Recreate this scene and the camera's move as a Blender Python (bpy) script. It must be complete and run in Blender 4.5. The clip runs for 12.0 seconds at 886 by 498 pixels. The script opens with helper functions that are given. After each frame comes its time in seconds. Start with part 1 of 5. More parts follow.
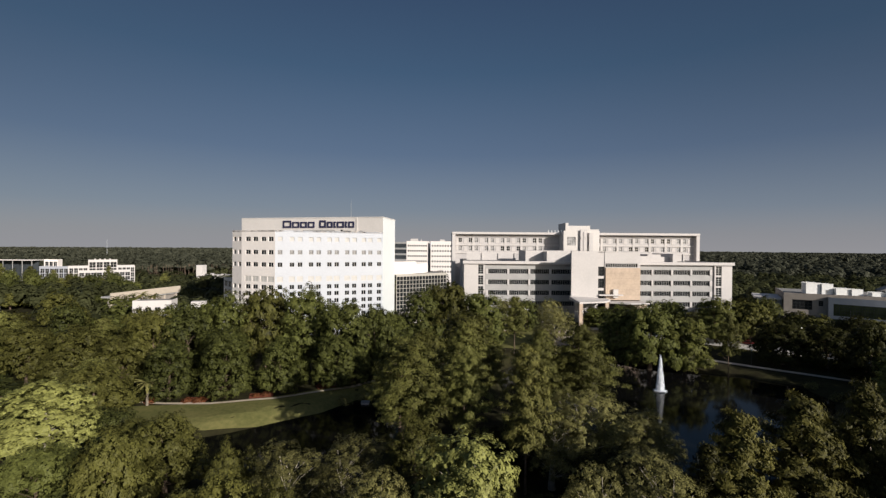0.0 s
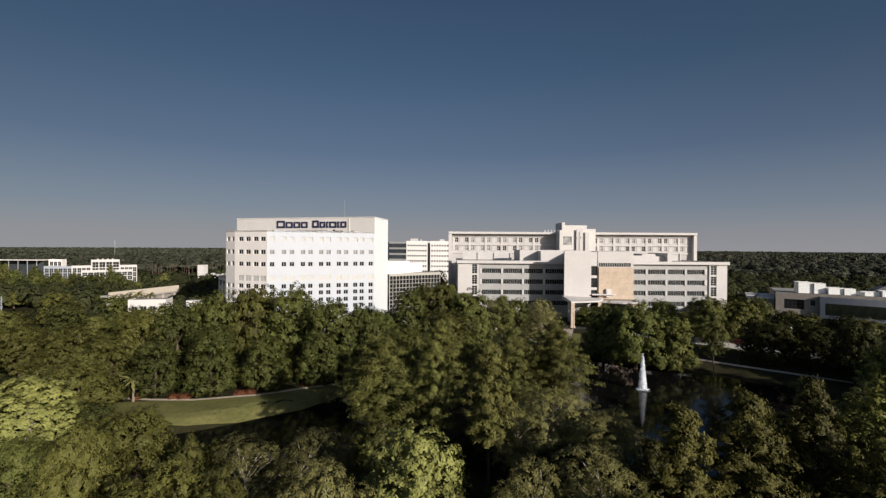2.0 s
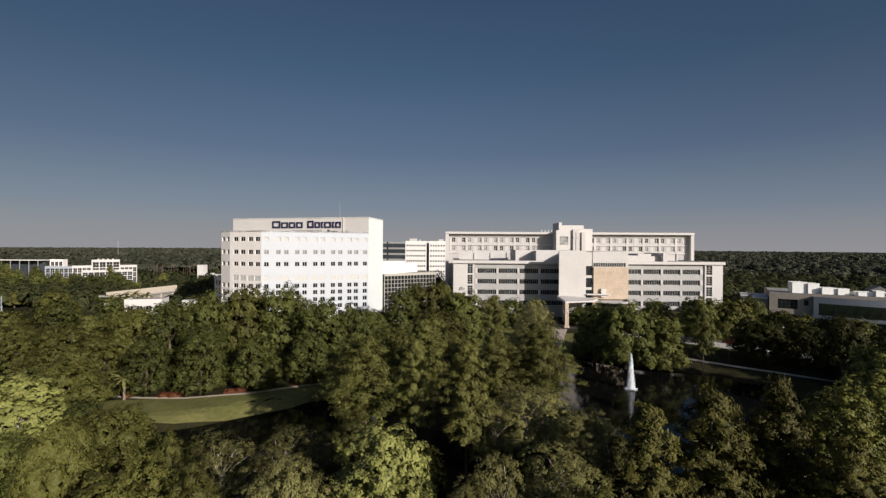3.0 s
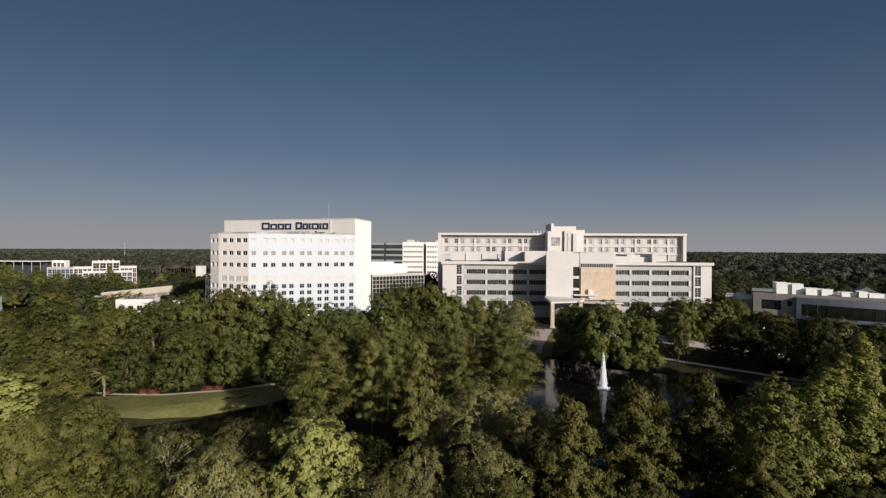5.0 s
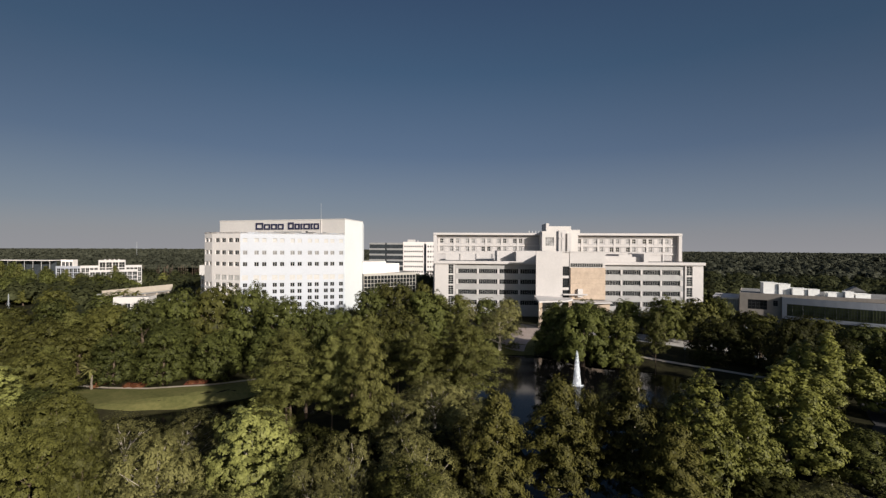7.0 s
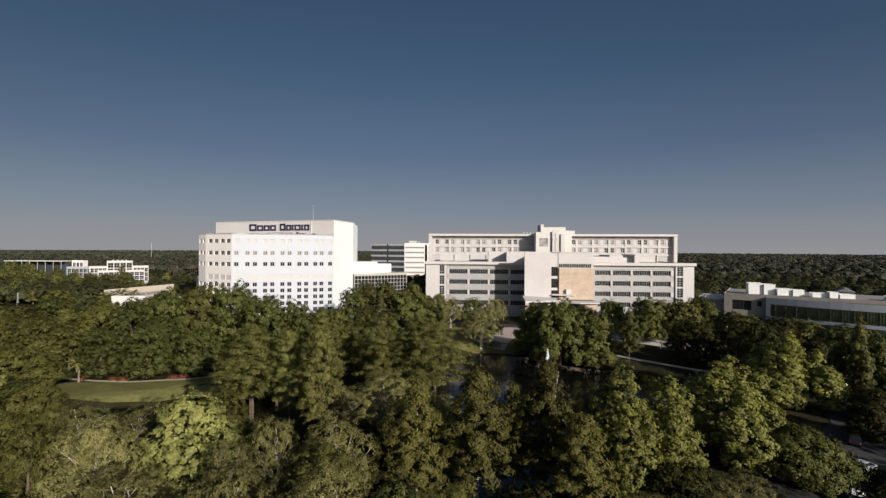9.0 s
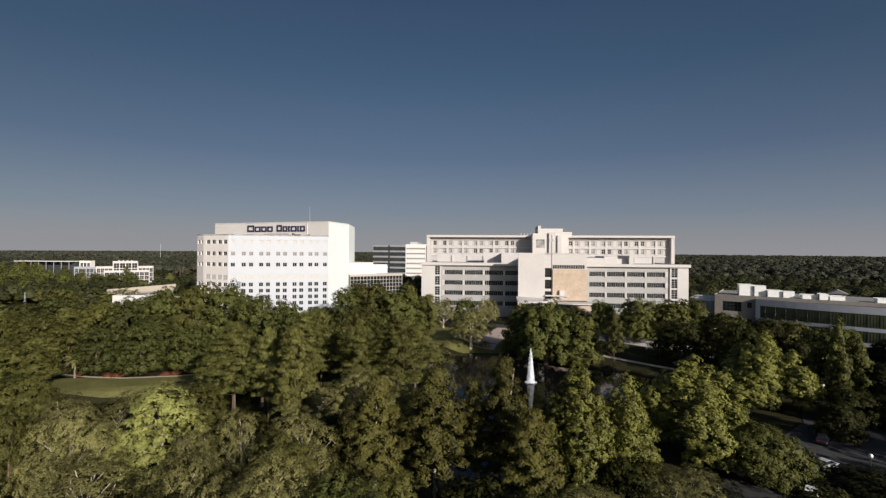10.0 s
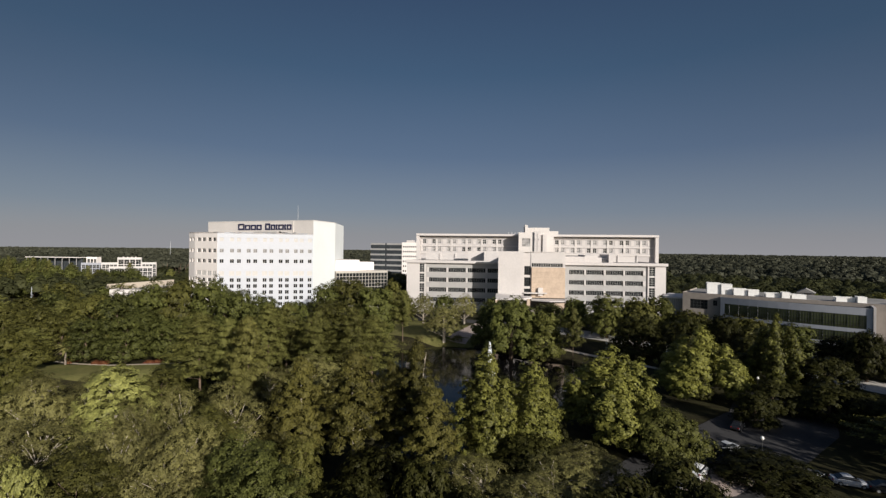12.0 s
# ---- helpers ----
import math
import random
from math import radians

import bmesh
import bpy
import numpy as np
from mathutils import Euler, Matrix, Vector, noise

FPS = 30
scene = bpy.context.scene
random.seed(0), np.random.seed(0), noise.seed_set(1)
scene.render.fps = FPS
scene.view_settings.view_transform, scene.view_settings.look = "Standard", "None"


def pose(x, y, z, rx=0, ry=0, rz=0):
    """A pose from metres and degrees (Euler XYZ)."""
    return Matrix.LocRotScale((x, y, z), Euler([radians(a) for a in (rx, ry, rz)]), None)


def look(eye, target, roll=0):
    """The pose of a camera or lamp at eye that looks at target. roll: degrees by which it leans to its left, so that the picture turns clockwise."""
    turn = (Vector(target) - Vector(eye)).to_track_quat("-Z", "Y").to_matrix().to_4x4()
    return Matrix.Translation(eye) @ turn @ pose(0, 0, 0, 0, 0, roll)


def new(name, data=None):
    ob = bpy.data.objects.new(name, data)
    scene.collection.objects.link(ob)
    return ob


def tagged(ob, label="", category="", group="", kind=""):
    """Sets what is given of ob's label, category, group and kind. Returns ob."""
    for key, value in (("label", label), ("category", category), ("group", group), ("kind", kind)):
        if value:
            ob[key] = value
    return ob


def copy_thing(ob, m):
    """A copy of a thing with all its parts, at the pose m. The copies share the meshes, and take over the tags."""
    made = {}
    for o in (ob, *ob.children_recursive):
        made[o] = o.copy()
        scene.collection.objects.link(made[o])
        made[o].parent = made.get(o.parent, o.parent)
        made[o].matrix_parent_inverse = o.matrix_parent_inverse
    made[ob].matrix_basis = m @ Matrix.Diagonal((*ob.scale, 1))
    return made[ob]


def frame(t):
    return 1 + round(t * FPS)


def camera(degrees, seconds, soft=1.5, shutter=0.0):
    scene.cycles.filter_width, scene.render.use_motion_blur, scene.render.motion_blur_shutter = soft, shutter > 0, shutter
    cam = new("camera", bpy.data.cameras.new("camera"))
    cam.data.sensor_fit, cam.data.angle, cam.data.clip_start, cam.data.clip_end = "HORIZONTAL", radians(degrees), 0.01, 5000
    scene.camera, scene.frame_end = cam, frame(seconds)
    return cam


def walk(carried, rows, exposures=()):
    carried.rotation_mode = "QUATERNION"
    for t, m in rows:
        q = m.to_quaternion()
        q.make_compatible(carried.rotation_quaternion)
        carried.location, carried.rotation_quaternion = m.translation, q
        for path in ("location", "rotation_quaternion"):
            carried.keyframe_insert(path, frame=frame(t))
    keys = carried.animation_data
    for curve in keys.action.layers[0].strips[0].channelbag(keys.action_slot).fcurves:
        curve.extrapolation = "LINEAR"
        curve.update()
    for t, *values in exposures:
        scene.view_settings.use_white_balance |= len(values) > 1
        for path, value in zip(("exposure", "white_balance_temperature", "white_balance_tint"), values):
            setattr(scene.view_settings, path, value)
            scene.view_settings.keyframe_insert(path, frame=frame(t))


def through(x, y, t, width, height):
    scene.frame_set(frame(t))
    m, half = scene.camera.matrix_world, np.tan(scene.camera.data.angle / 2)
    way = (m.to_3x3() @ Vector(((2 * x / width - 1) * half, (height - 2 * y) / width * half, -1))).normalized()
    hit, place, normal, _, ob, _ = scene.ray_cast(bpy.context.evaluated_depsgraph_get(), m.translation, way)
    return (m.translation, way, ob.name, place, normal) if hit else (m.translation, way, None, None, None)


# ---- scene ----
cam = camera(89.50, 12.0, soft=1.35)
# seconds, x, y, z, pitch, roll, yaw
PATH = [
    (0, -2.51, -0.33, 37.27, -0.288, -0.444, -2.492),
    (0.5, -1.04, -0.88, 37.37, -0.381, -0.327, -2.201),
    (1, 0.46, -1.30, 37.45, -0.424, -0.320, -1.974),
    (1.5, 2.06, -1.57, 37.36, -0.375, -0.303, -1.773),
    (2, 3.63, -1.85, 37.20, -0.307, -0.376, -1.630),
    (2.5, 5.32, -2.31, 37.33, -0.379, -0.365, -1.465),
    (3, 7.32, -2.76, 37.23, -0.307, -0.353, -1.229),
    (5, 15.86, -5.08, 37.20, -0.163, -0.308, -0.374),
    (5.5, 18.02, -5.73, 37.24, -0.189, -0.350, -0.199),
    (6, 20.30, -6.33, 37.18, -0.192, -0.391, 0.138),
    (6.5, 22.65, -7.02, 37.19, -0.184, -0.368, 0.567),
    (7, 25.14, -7.81, 37.22, -0.194, -0.331, 0.982),
    (9, 36.34, -10.62, 36.78, 0.013, -0.320, 2.666),
    (9.5, 39.66, -11.64, 36.88, 0.078, -0.316, 3.245),
    (10, 42.88, -12.66, 36.78, 0.156, -0.405, 3.690),
    (10.5, 46.34, -13.96, 36.63, 0.150, -0.488, 4.043),
    (11, 49.83, -15.54, 36.55, 0.143, -0.594, 4.311),
    (11.5, 53.34, -17.22, 36.65, 0.056, -0.689, 4.618),
    (12, 56.87, -18.92, 36.79, -0.062, -0.669, 4.996),
]
walk(cam, [(t, pose(x, y, z, 90 + pitch, roll, yaw)) for t, x, y, z, pitch, roll, yaw in PATH])

# ---- light ----
SUN = Vector((0.62, -0.72, 0.34)).normalized()
world = bpy.data.worlds.new("world")
scene.world = world
world.use_nodes = True
wn, wl = world.node_tree.nodes, world.node_tree.links
wn.clear()
sky = wn.new("ShaderNodeTexSky")
sky.sky_type, sky.sun_disc = "NISHITA", False
sky.sun_elevation = math.asin(SUN.z)
sky.sun_rotation = math.atan2(SUN.x, SUN.y)
sky.air_density, sky.dust_density, sky.ozone_density = 1.0, 1.6, 2.0
coord = wn.new("ShaderNodeTexCoord")
split = wn.new("ShaderNodeSeparateXYZ")
ramp = wn.new("ShaderNodeValToRGB")
for e in range(4):
    ramp.color_ramp.elements.new(0.5)
for e, (at, col) in zip(ramp.color_ramp.elements, ((0.0, (0.222, 0.222, 0.240)), (0.03, (0.188, 0.194, 0.218)), (0.08, (0.132, 0.158, 0.203)), (0.2, (0.0650, 0.0960, 0.1560)), (0.36, (0.0300, 0.0600, 0.1090)), (0.6, (0.0140, 0.0260, 0.0600)))):
    e.position, e.color = at, (*col, 1)
mix = wn.new("ShaderNodeMix")
mix.data_type = "RGBA"
scale = wn.new("ShaderNodeVectorMath")
scale.operation = "SCALE"
scale.inputs[3].default_value = 0.055
back = wn.new("ShaderNodeBackground")
back.inputs[1].default_value = 1.0
wout = wn.new("ShaderNodeOutputWorld")
wl.new(coord.outputs["Generated"], split.inputs[0])
wl.new(split.outputs[2], ramp.inputs[0])
side = wn.new("ShaderNodeMapRange")
side.interpolation_type = "SMOOTHSTEP"
side.inputs[1].default_value, side.inputs[2].default_value = -0.75, 0.35
side.inputs[3].default_value, side.inputs[4].default_value = 0.0, 0.86
wl.new(split.outputs[1], side.inputs[0])
wl.new(side.outputs[0], mix.inputs[0])
wl.new(sky.outputs[0], scale.inputs[0])
wl.new(scale.outputs[0], mix.inputs[6])
square, bend, tilt, shade = [wn.new("ShaderNodeMath") for _ in range(4)]
square.operation = "MULTIPLY"
bend.operation = tilt.operation = shade.operation = "MULTIPLY_ADD"
deepen = wn.new("ShaderNodeVectorMath")
deepen.operation = "SCALE"
rise = wn.new("ShaderNodeMapRange")
rise.inputs[1].default_value, rise.inputs[2].default_value = 0.04, 0.3
wl.new(split.outputs[0], square.inputs[0])
wl.new(split.outputs[0], square.inputs[1])
wl.new(square.outputs[0], bend.inputs[0])
bend.inputs[1].default_value, bend.inputs[2].default_value = -0.55, 0.07
wl.new(split.outputs[0], tilt.inputs[0])
tilt.inputs[1].default_value = -0.06
wl.new(bend.outputs[0], tilt.inputs[2])
wl.new(split.outputs[2], rise.inputs[0])
wl.new(tilt.outputs[0], shade.inputs[0])
wl.new(rise.outputs[0], shade.inputs[1])
shade.inputs[2].default_value = 1.0
wl.new(ramp.outputs[0], deepen.inputs[0])
wl.new(shade.outputs[0], deepen.inputs[3])
wl.new(deepen.outputs[0], mix.inputs[7])
wl.new(mix.outputs[2], back.inputs[0])
wl.new(back.outputs[0], wout.inputs[0])
sun_data = bpy.data.lights.new("sun", "SUN")
sun_data.energy, sun_data.angle, sun_data.color = 4.15, radians(0.6), (1.0, 0.945, 0.87)
sun = new("sun", sun_data)
sun.matrix_world = look(SUN * 400, (0, 0, 0))
scene.view_settings.exposure = 0.5


# ---- materials ----
def material(name, color, rough=0.8, metal=0.0, spread=0.12, grain=0.6, stain=0.08, bump=0.3, spec=0.3, second=None):
    """A surface with stains about 1/stain metres wide, grain of about 1/grain metres and a fine relief."""
    m = bpy.data.materials.new(name)
    m.use_nodes = True
    n, l = m.node_tree.nodes, m.node_tree.links
    p = n["Principled BSDF"]
    p.inputs["Metallic"].default_value, p.inputs["Specular IOR Level"].default_value = metal, spec
    tc = n.new("ShaderNodeTexCoord")
    big, fine = n.new("ShaderNodeTexNoise"), n.new("ShaderNodeTexNoise")
    big.inputs["Scale"].default_value, big.inputs["Detail"].default_value = stain, 5
    fine.inputs["Scale"].default_value, fine.inputs["Detail"].default_value = grain, 6
    l.new(tc.outputs["Object"], big.inputs["Vector"])
    l.new(tc.outputs["Object"], fine.inputs["Vector"])
    add = n.new("ShaderNodeMath")
    l.new(big.outputs[0], add.inputs[0])
    l.new(fine.outputs[0], add.inputs[1])
    half = n.new("ShaderNodeMath")
    half.operation = "MULTIPLY"
    half.inputs[1].default_value = 0.5
    l.new(add.outputs[0], half.inputs[0])
    cr = n.new("ShaderNodeValToRGB")
    lo = second or tuple(c * (1 - spread) for c in color)
    hi = color if second else tuple(min(1, c * (1 + spread)) for c in color)
    cr.color_ramp.elements[0].position, cr.color_ramp.elements[0].color = 0.36, (*lo, 1)
    cr.color_ramp.elements[1].position, cr.color_ramp.elements[1].color = 0.64, (*hi, 1)
    l.new(half.outputs[0], cr.inputs[0])
    l.new(cr.outputs[0], p.inputs["Base Color"])
    rr = n.new("ShaderNodeMapRange")
    rr.inputs[3].default_value, rr.inputs[4].default_value = max(0.02, rough - 0.08), min(1, rough + 0.08)
    l.new(fine.outputs[0], rr.inputs[0])
    l.new(rr.outputs[0], p.inputs["Roughness"])
    if bump:
        b = n.new("ShaderNodeBump")
        b.inputs["Strength"].default_value, b.inputs["Distance"].default_value = bump, 0.05
        l.new(fine.outputs[0], b.inputs["Height"])
        l.new(b.outputs[0], p.inputs["Normal"])
    return m


def leaf_material(name, dark, light, shine=0.25, through=0.22, patch=0.45, each=0.5):
    """Leaves that differ one from another, from bough to bough and from tree to tree."""
    m = bpy.data.materials.new(name)
    m.use_nodes = True
    n, l = m.node_tree.nodes, m.node_tree.links
    p, out = n["Principled BSDF"], n["Material Output"]
    p.inputs["Roughness"].default_value, p.inputs["Specular IOR Level"].default_value = 0.55, shine
    geo, info, tc = n.new("ShaderNodeNewGeometry"), n.new("ShaderNodeObjectInfo"), n.new("ShaderNodeTexCoord")
    noi = n.new("ShaderNodeTexNoise")
    noi.inputs["Scale"].default_value, noi.inputs["Detail"].default_value = patch, 3
    l.new(tc.outputs["Object"], noi.inputs["Vector"])
    a, b = n.new("ShaderNodeMath"), n.new("ShaderNodeMath")
    a.operation = b.operation = "MULTIPLY_ADD"
    l.new(geo.outputs["Random Per Island"], a.inputs[0])
    a.inputs[1].default_value = each
    l.new(noi.outputs[0], a.inputs[2])
    l.new(info.outputs["Random"], b.inputs[0])
    b.inputs[1].default_value = 0.45
    l.new(a.outputs[0], b.inputs[2])
    cr = n.new("ShaderNodeValToRGB")
    scale = n.new("ShaderNodeMapRange")
    scale.inputs[1].default_value, scale.inputs[2].default_value = 0.45, 1.2
    l.new(b.outputs[0], scale.inputs[0])
    cr.color_ramp.elements[0].position, cr.color_ramp.elements[0].color = 0.0, (*dark, 1)
    cr.color_ramp.elements[1].position, cr.color_ramp.elements[1].color = 1.0, (*light, 1)
    l.new(scale.outputs[0], cr.inputs[0])
    l.new(cr.outputs[0], p.inputs["Base Color"])
    tr, mx = n.new("ShaderNodeBsdfTranslucent"), n.new("ShaderNodeMixShader")
    l.new(cr.outputs[0], tr.inputs["Color"])
    mx.inputs[0].default_value = through
    l.new(p.outputs[0], mx.inputs[1])
    l.new(tr.outputs[0], mx.inputs[2])
    l.new(mx.outputs[0], out.inputs["Surface"])
    return m


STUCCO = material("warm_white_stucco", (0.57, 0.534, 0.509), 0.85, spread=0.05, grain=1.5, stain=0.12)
LIGHTSTUCCO = material("lightened_pink_white_stucco", (0.77, 0.71, 0.675), 0.85, spread=0.05, grain=1.5, stain=0.12)
SIDEWHITE = material("lightened_side_stucco", (0.630, 0.650, 0.650), 0.85, spread=0.04, grain=1.5, stain=0.12)
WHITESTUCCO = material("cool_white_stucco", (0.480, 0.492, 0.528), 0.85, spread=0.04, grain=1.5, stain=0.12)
MACHINE = material("white_plant_housing", (0.72, 0.71, 0.69), 0.6, spread=0.06, grain=1.2, stain=0.3)
WHITE = material("white_concrete", (0.515, 0.482, 0.467), 0.8, spread=0.06, grain=1.2, stain=0.1)
BEIGE = material("beige_panel", (0.48, 0.41, 0.335), 0.8, spread=0.06)
SPANDREL = material("grey_spandrel", (0.36, 0.348, 0.34), 0.75, spread=0.08)
TAN = material("tan_stone", (0.475, 0.37, 0.285), 0.85, spread=0.12, grain=0.9, stain=0.25)
STONE = material("brown_grey_stone", (0.25, 0.22, 0.195), 0.85, spread=0.15)
PANEL = material("pale_metal_panel", (0.36, 0.37, 0.41), 0.5, spread=0.05, spec=0.4)
GLASS = material("dark_window_glass", (0.018, 0.02, 0.022), 0.12, spread=0.4, grain=0.3, bump=0.0, spec=0.5)
BLUEGLASS = material("blue_grey_glass", (0.05, 0.056, 0.062), 0.2, spread=0.3, bump=0.0, spec=0.5)
GREENGLASS = material("green_tinted_glass", (0.075, 0.085, 0.040), 0.2, spread=0.7, grain=0.25, bump=0.0, spec=0.25)
SLABFRONT = material("pale_grey_panel", (0.435, 0.408, 0.402), 0.75, spread=0.08)
GREYPANE = material("window_with_half_blinds_and_glare", (0.26, 0.25, 0.245), 0.4, spread=0.5, grain=0.35, stain=0.3, bump=0.0)
PALEPANE = material("window_with_pale_blinds_and_glare", (0.50, 0.48, 0.455), 0.6, spread=0.1, bump=0.0)
LINKFRAME = material("pale_brown_metal_frame", (0.36, 0.335, 0.30), 0.5, spread=0.06)
MULLION = material("white_metal_mullion", (0.5, 0.485, 0.465), 0.5, spread=0.05)
DARKFRAME = material("dark_metal_frame", (0.05, 0.05, 0.05), 0.5)
ROOF = material("grey_roof_gravel", (0.24, 0.23, 0.22), 0.95, spread=0.2, grain=2.0)
NAVY = material("navy_sign_metal", (0.025, 0.025, 0.06), 0.4, spread=0.1)
STEEL = material("galvanised_steel", (0.45, 0.46, 0.47), 0.4, metal=0.7)
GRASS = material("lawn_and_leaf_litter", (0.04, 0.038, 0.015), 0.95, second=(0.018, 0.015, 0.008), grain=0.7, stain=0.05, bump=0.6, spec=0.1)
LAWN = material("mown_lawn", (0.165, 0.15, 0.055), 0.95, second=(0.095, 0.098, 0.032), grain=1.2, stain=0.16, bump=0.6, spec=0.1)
MULCH = material("red_mulch", (0.20, 0.055, 0.03), 0.95, spread=0.35, grain=2.5, stain=0.6, bump=0.8)
SAND = material("pale_path", (0.50, 0.42, 0.33), 0.95, spread=0.15, grain=1.5, stain=0.3)
ASPHALT = material("worn_asphalt", (0.042, 0.04, 0.04), 0.9, spread=0.25, grain=1.5, stain=0.15)
CONCRETE = material("worn_concrete", (0.46, 0.43, 0.40), 0.9, spread=0.2, grain=1.2, stain=0.2)
PAVING = material("pinkish_paving", (0.40, 0.32, 0.28), 0.9, spread=0.15, grain=1.5, stain=0.2)
BARK = material("brown_bark", (0.12, 0.085, 0.06), 0.95, spread=0.35, grain=3.0, stain=0.6, bump=0.8)
MIDBARK = material("grey_brown_bark", (0.20, 0.165, 0.13), 0.95, spread=0.35, grain=3.0, stain=0.6, bump=0.8)
PALEBARK = material("pale_bark", (0.38, 0.33, 0.27), 0.9, spread=0.3, grain=3.0, stain=0.6, bump=0.5)
TYRE = material("black_rubber", (0.02, 0.02, 0.02), 0.8)
OAKLEAF = leaf_material("oak_leaves", (0.0160, 0.0155, 0.0043), (0.1040, 0.1000, 0.0255), 0.1, 0.06, 0.7, 0.36)
GREENLEAF = leaf_material("deep_green_oak_leaves", (0.0120, 0.0138, 0.0044), (0.0960, 0.1030, 0.0270), 0.1, 0.05, 0.7, 0.36)
# Shade round these oaks is put into their near-black leaf colour.
SHADELEAF = leaf_material("shade_dark_oak_leaves", (0.0064, 0.0064, 0.0024), (0.0380, 0.0377, 0.0095), 0.08, 0.04, 0.7, 0.36)
PINELEAF = leaf_material("pine_needles", (0.0196, 0.0174, 0.0036), (0.1500, 0.1500, 0.0420), 0.1, 0.06, 0.7, 0.36)
DUSKLEAF = leaf_material("dark_pine_needles", (0.0062, 0.0064, 0.0019), (0.1040, 0.0940, 0.0240), 0.1, 0.05, 0.7, 0.36)
GOLDLEAF = leaf_material("yellowish_pine_needles", (0.0328, 0.0312, 0.0080), (0.1780, 0.1680, 0.0480), 0.1, 0.06, 0.7, 0.36)
LIMELEAF = leaf_material("light_green_leaves", (0.0290, 0.0305, 0.0075), (0.2550, 0.2560, 0.0740), 0.15, 0.06, 0.7, 0.36)
SYCLEAF = leaf_material("sycamore_leaves", (0.0165, 0.0172, 0.0040), (0.2020, 0.2000, 0.0440), 0.15, 0.06, 0.7, 0.36)
GREYLEAF = leaf_material("grey_green_leaves", (0.0278, 0.0252, 0.0086), (0.1870, 0.1728, 0.0608), 0.1, 0.06, 0.7, 0.36)
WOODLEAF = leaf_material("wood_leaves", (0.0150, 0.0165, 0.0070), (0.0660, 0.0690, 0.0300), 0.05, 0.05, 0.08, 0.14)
# Haze is put into this paler, bluer leaf colour of the far forest.
HAZELEAF = leaf_material("haze_tinted_forest_leaves", (0.0330, 0.0345, 0.0225), (0.0950, 0.0960, 0.0680), 0.05, 0.06, 0.03, 0.10)
MEADOWLEAF = leaf_material("mid_green_oak_leaves", (0.0240, 0.0250, 0.0066), (0.1600, 0.1620, 0.0420), 0.1, 0.06, 0.7, 0.36)
REDLEAF = leaf_material("reddish_shrub_leaves", (0.0720, 0.0220, 0.0100), (0.1730, 0.0650, 0.0250))


def water_material():
    m = bpy.data.materials.new("dark_pond_water")
    m.use_nodes = True
    n, l = m.node_tree.nodes, m.node_tree.links
    p = n["Principled BSDF"]
    p.inputs["Base Color"].default_value = (0.004, 0.004, 0.004, 1)
    p.inputs["Roughness"].default_value, p.inputs["IOR"].default_value = 0.08, 1.33
    p.inputs["Specular IOR Level"].default_value = 0.32
    tc, a, b = n.new("ShaderNodeTexCoord"), n.new("ShaderNodeTexNoise"), n.new("ShaderNodeBump")
    a.inputs["Scale"].default_value, a.inputs["Detail"].default_value = 0.9, 4
    b.inputs["Strength"].default_value, b.inputs["Distance"].default_value = 0.025, 0.05
    l.new(tc.outputs["Object"], a.inputs["Vector"])
    l.new(a.outputs[0], b.inputs["Height"])
    l.new(b.outputs[0], p.inputs["Normal"])
    return m


WATER = water_material()
SPRAY = bpy.data.materials.new("white_water_spray")
SPRAY.use_nodes = True
SPRAY.node_tree.nodes["Principled BSDF"].inputs["Base Color"].default_value = (0.85, 0.87, 0.9, 1)
SPRAY.node_tree.nodes["Principled BSDF"].inputs["Roughness"].default_value = 0.6

MIST = bpy.data.materials.new("thin_grey_water_spray")
MIST.use_nodes = True
MIST.node_tree.nodes["Principled BSDF"].inputs["Base Color"].default_value = (0.32, 0.34, 0.36, 1)
MIST.node_tree.nodes["Principled BSDF"].inputs["Roughness"].default_value = 0.6


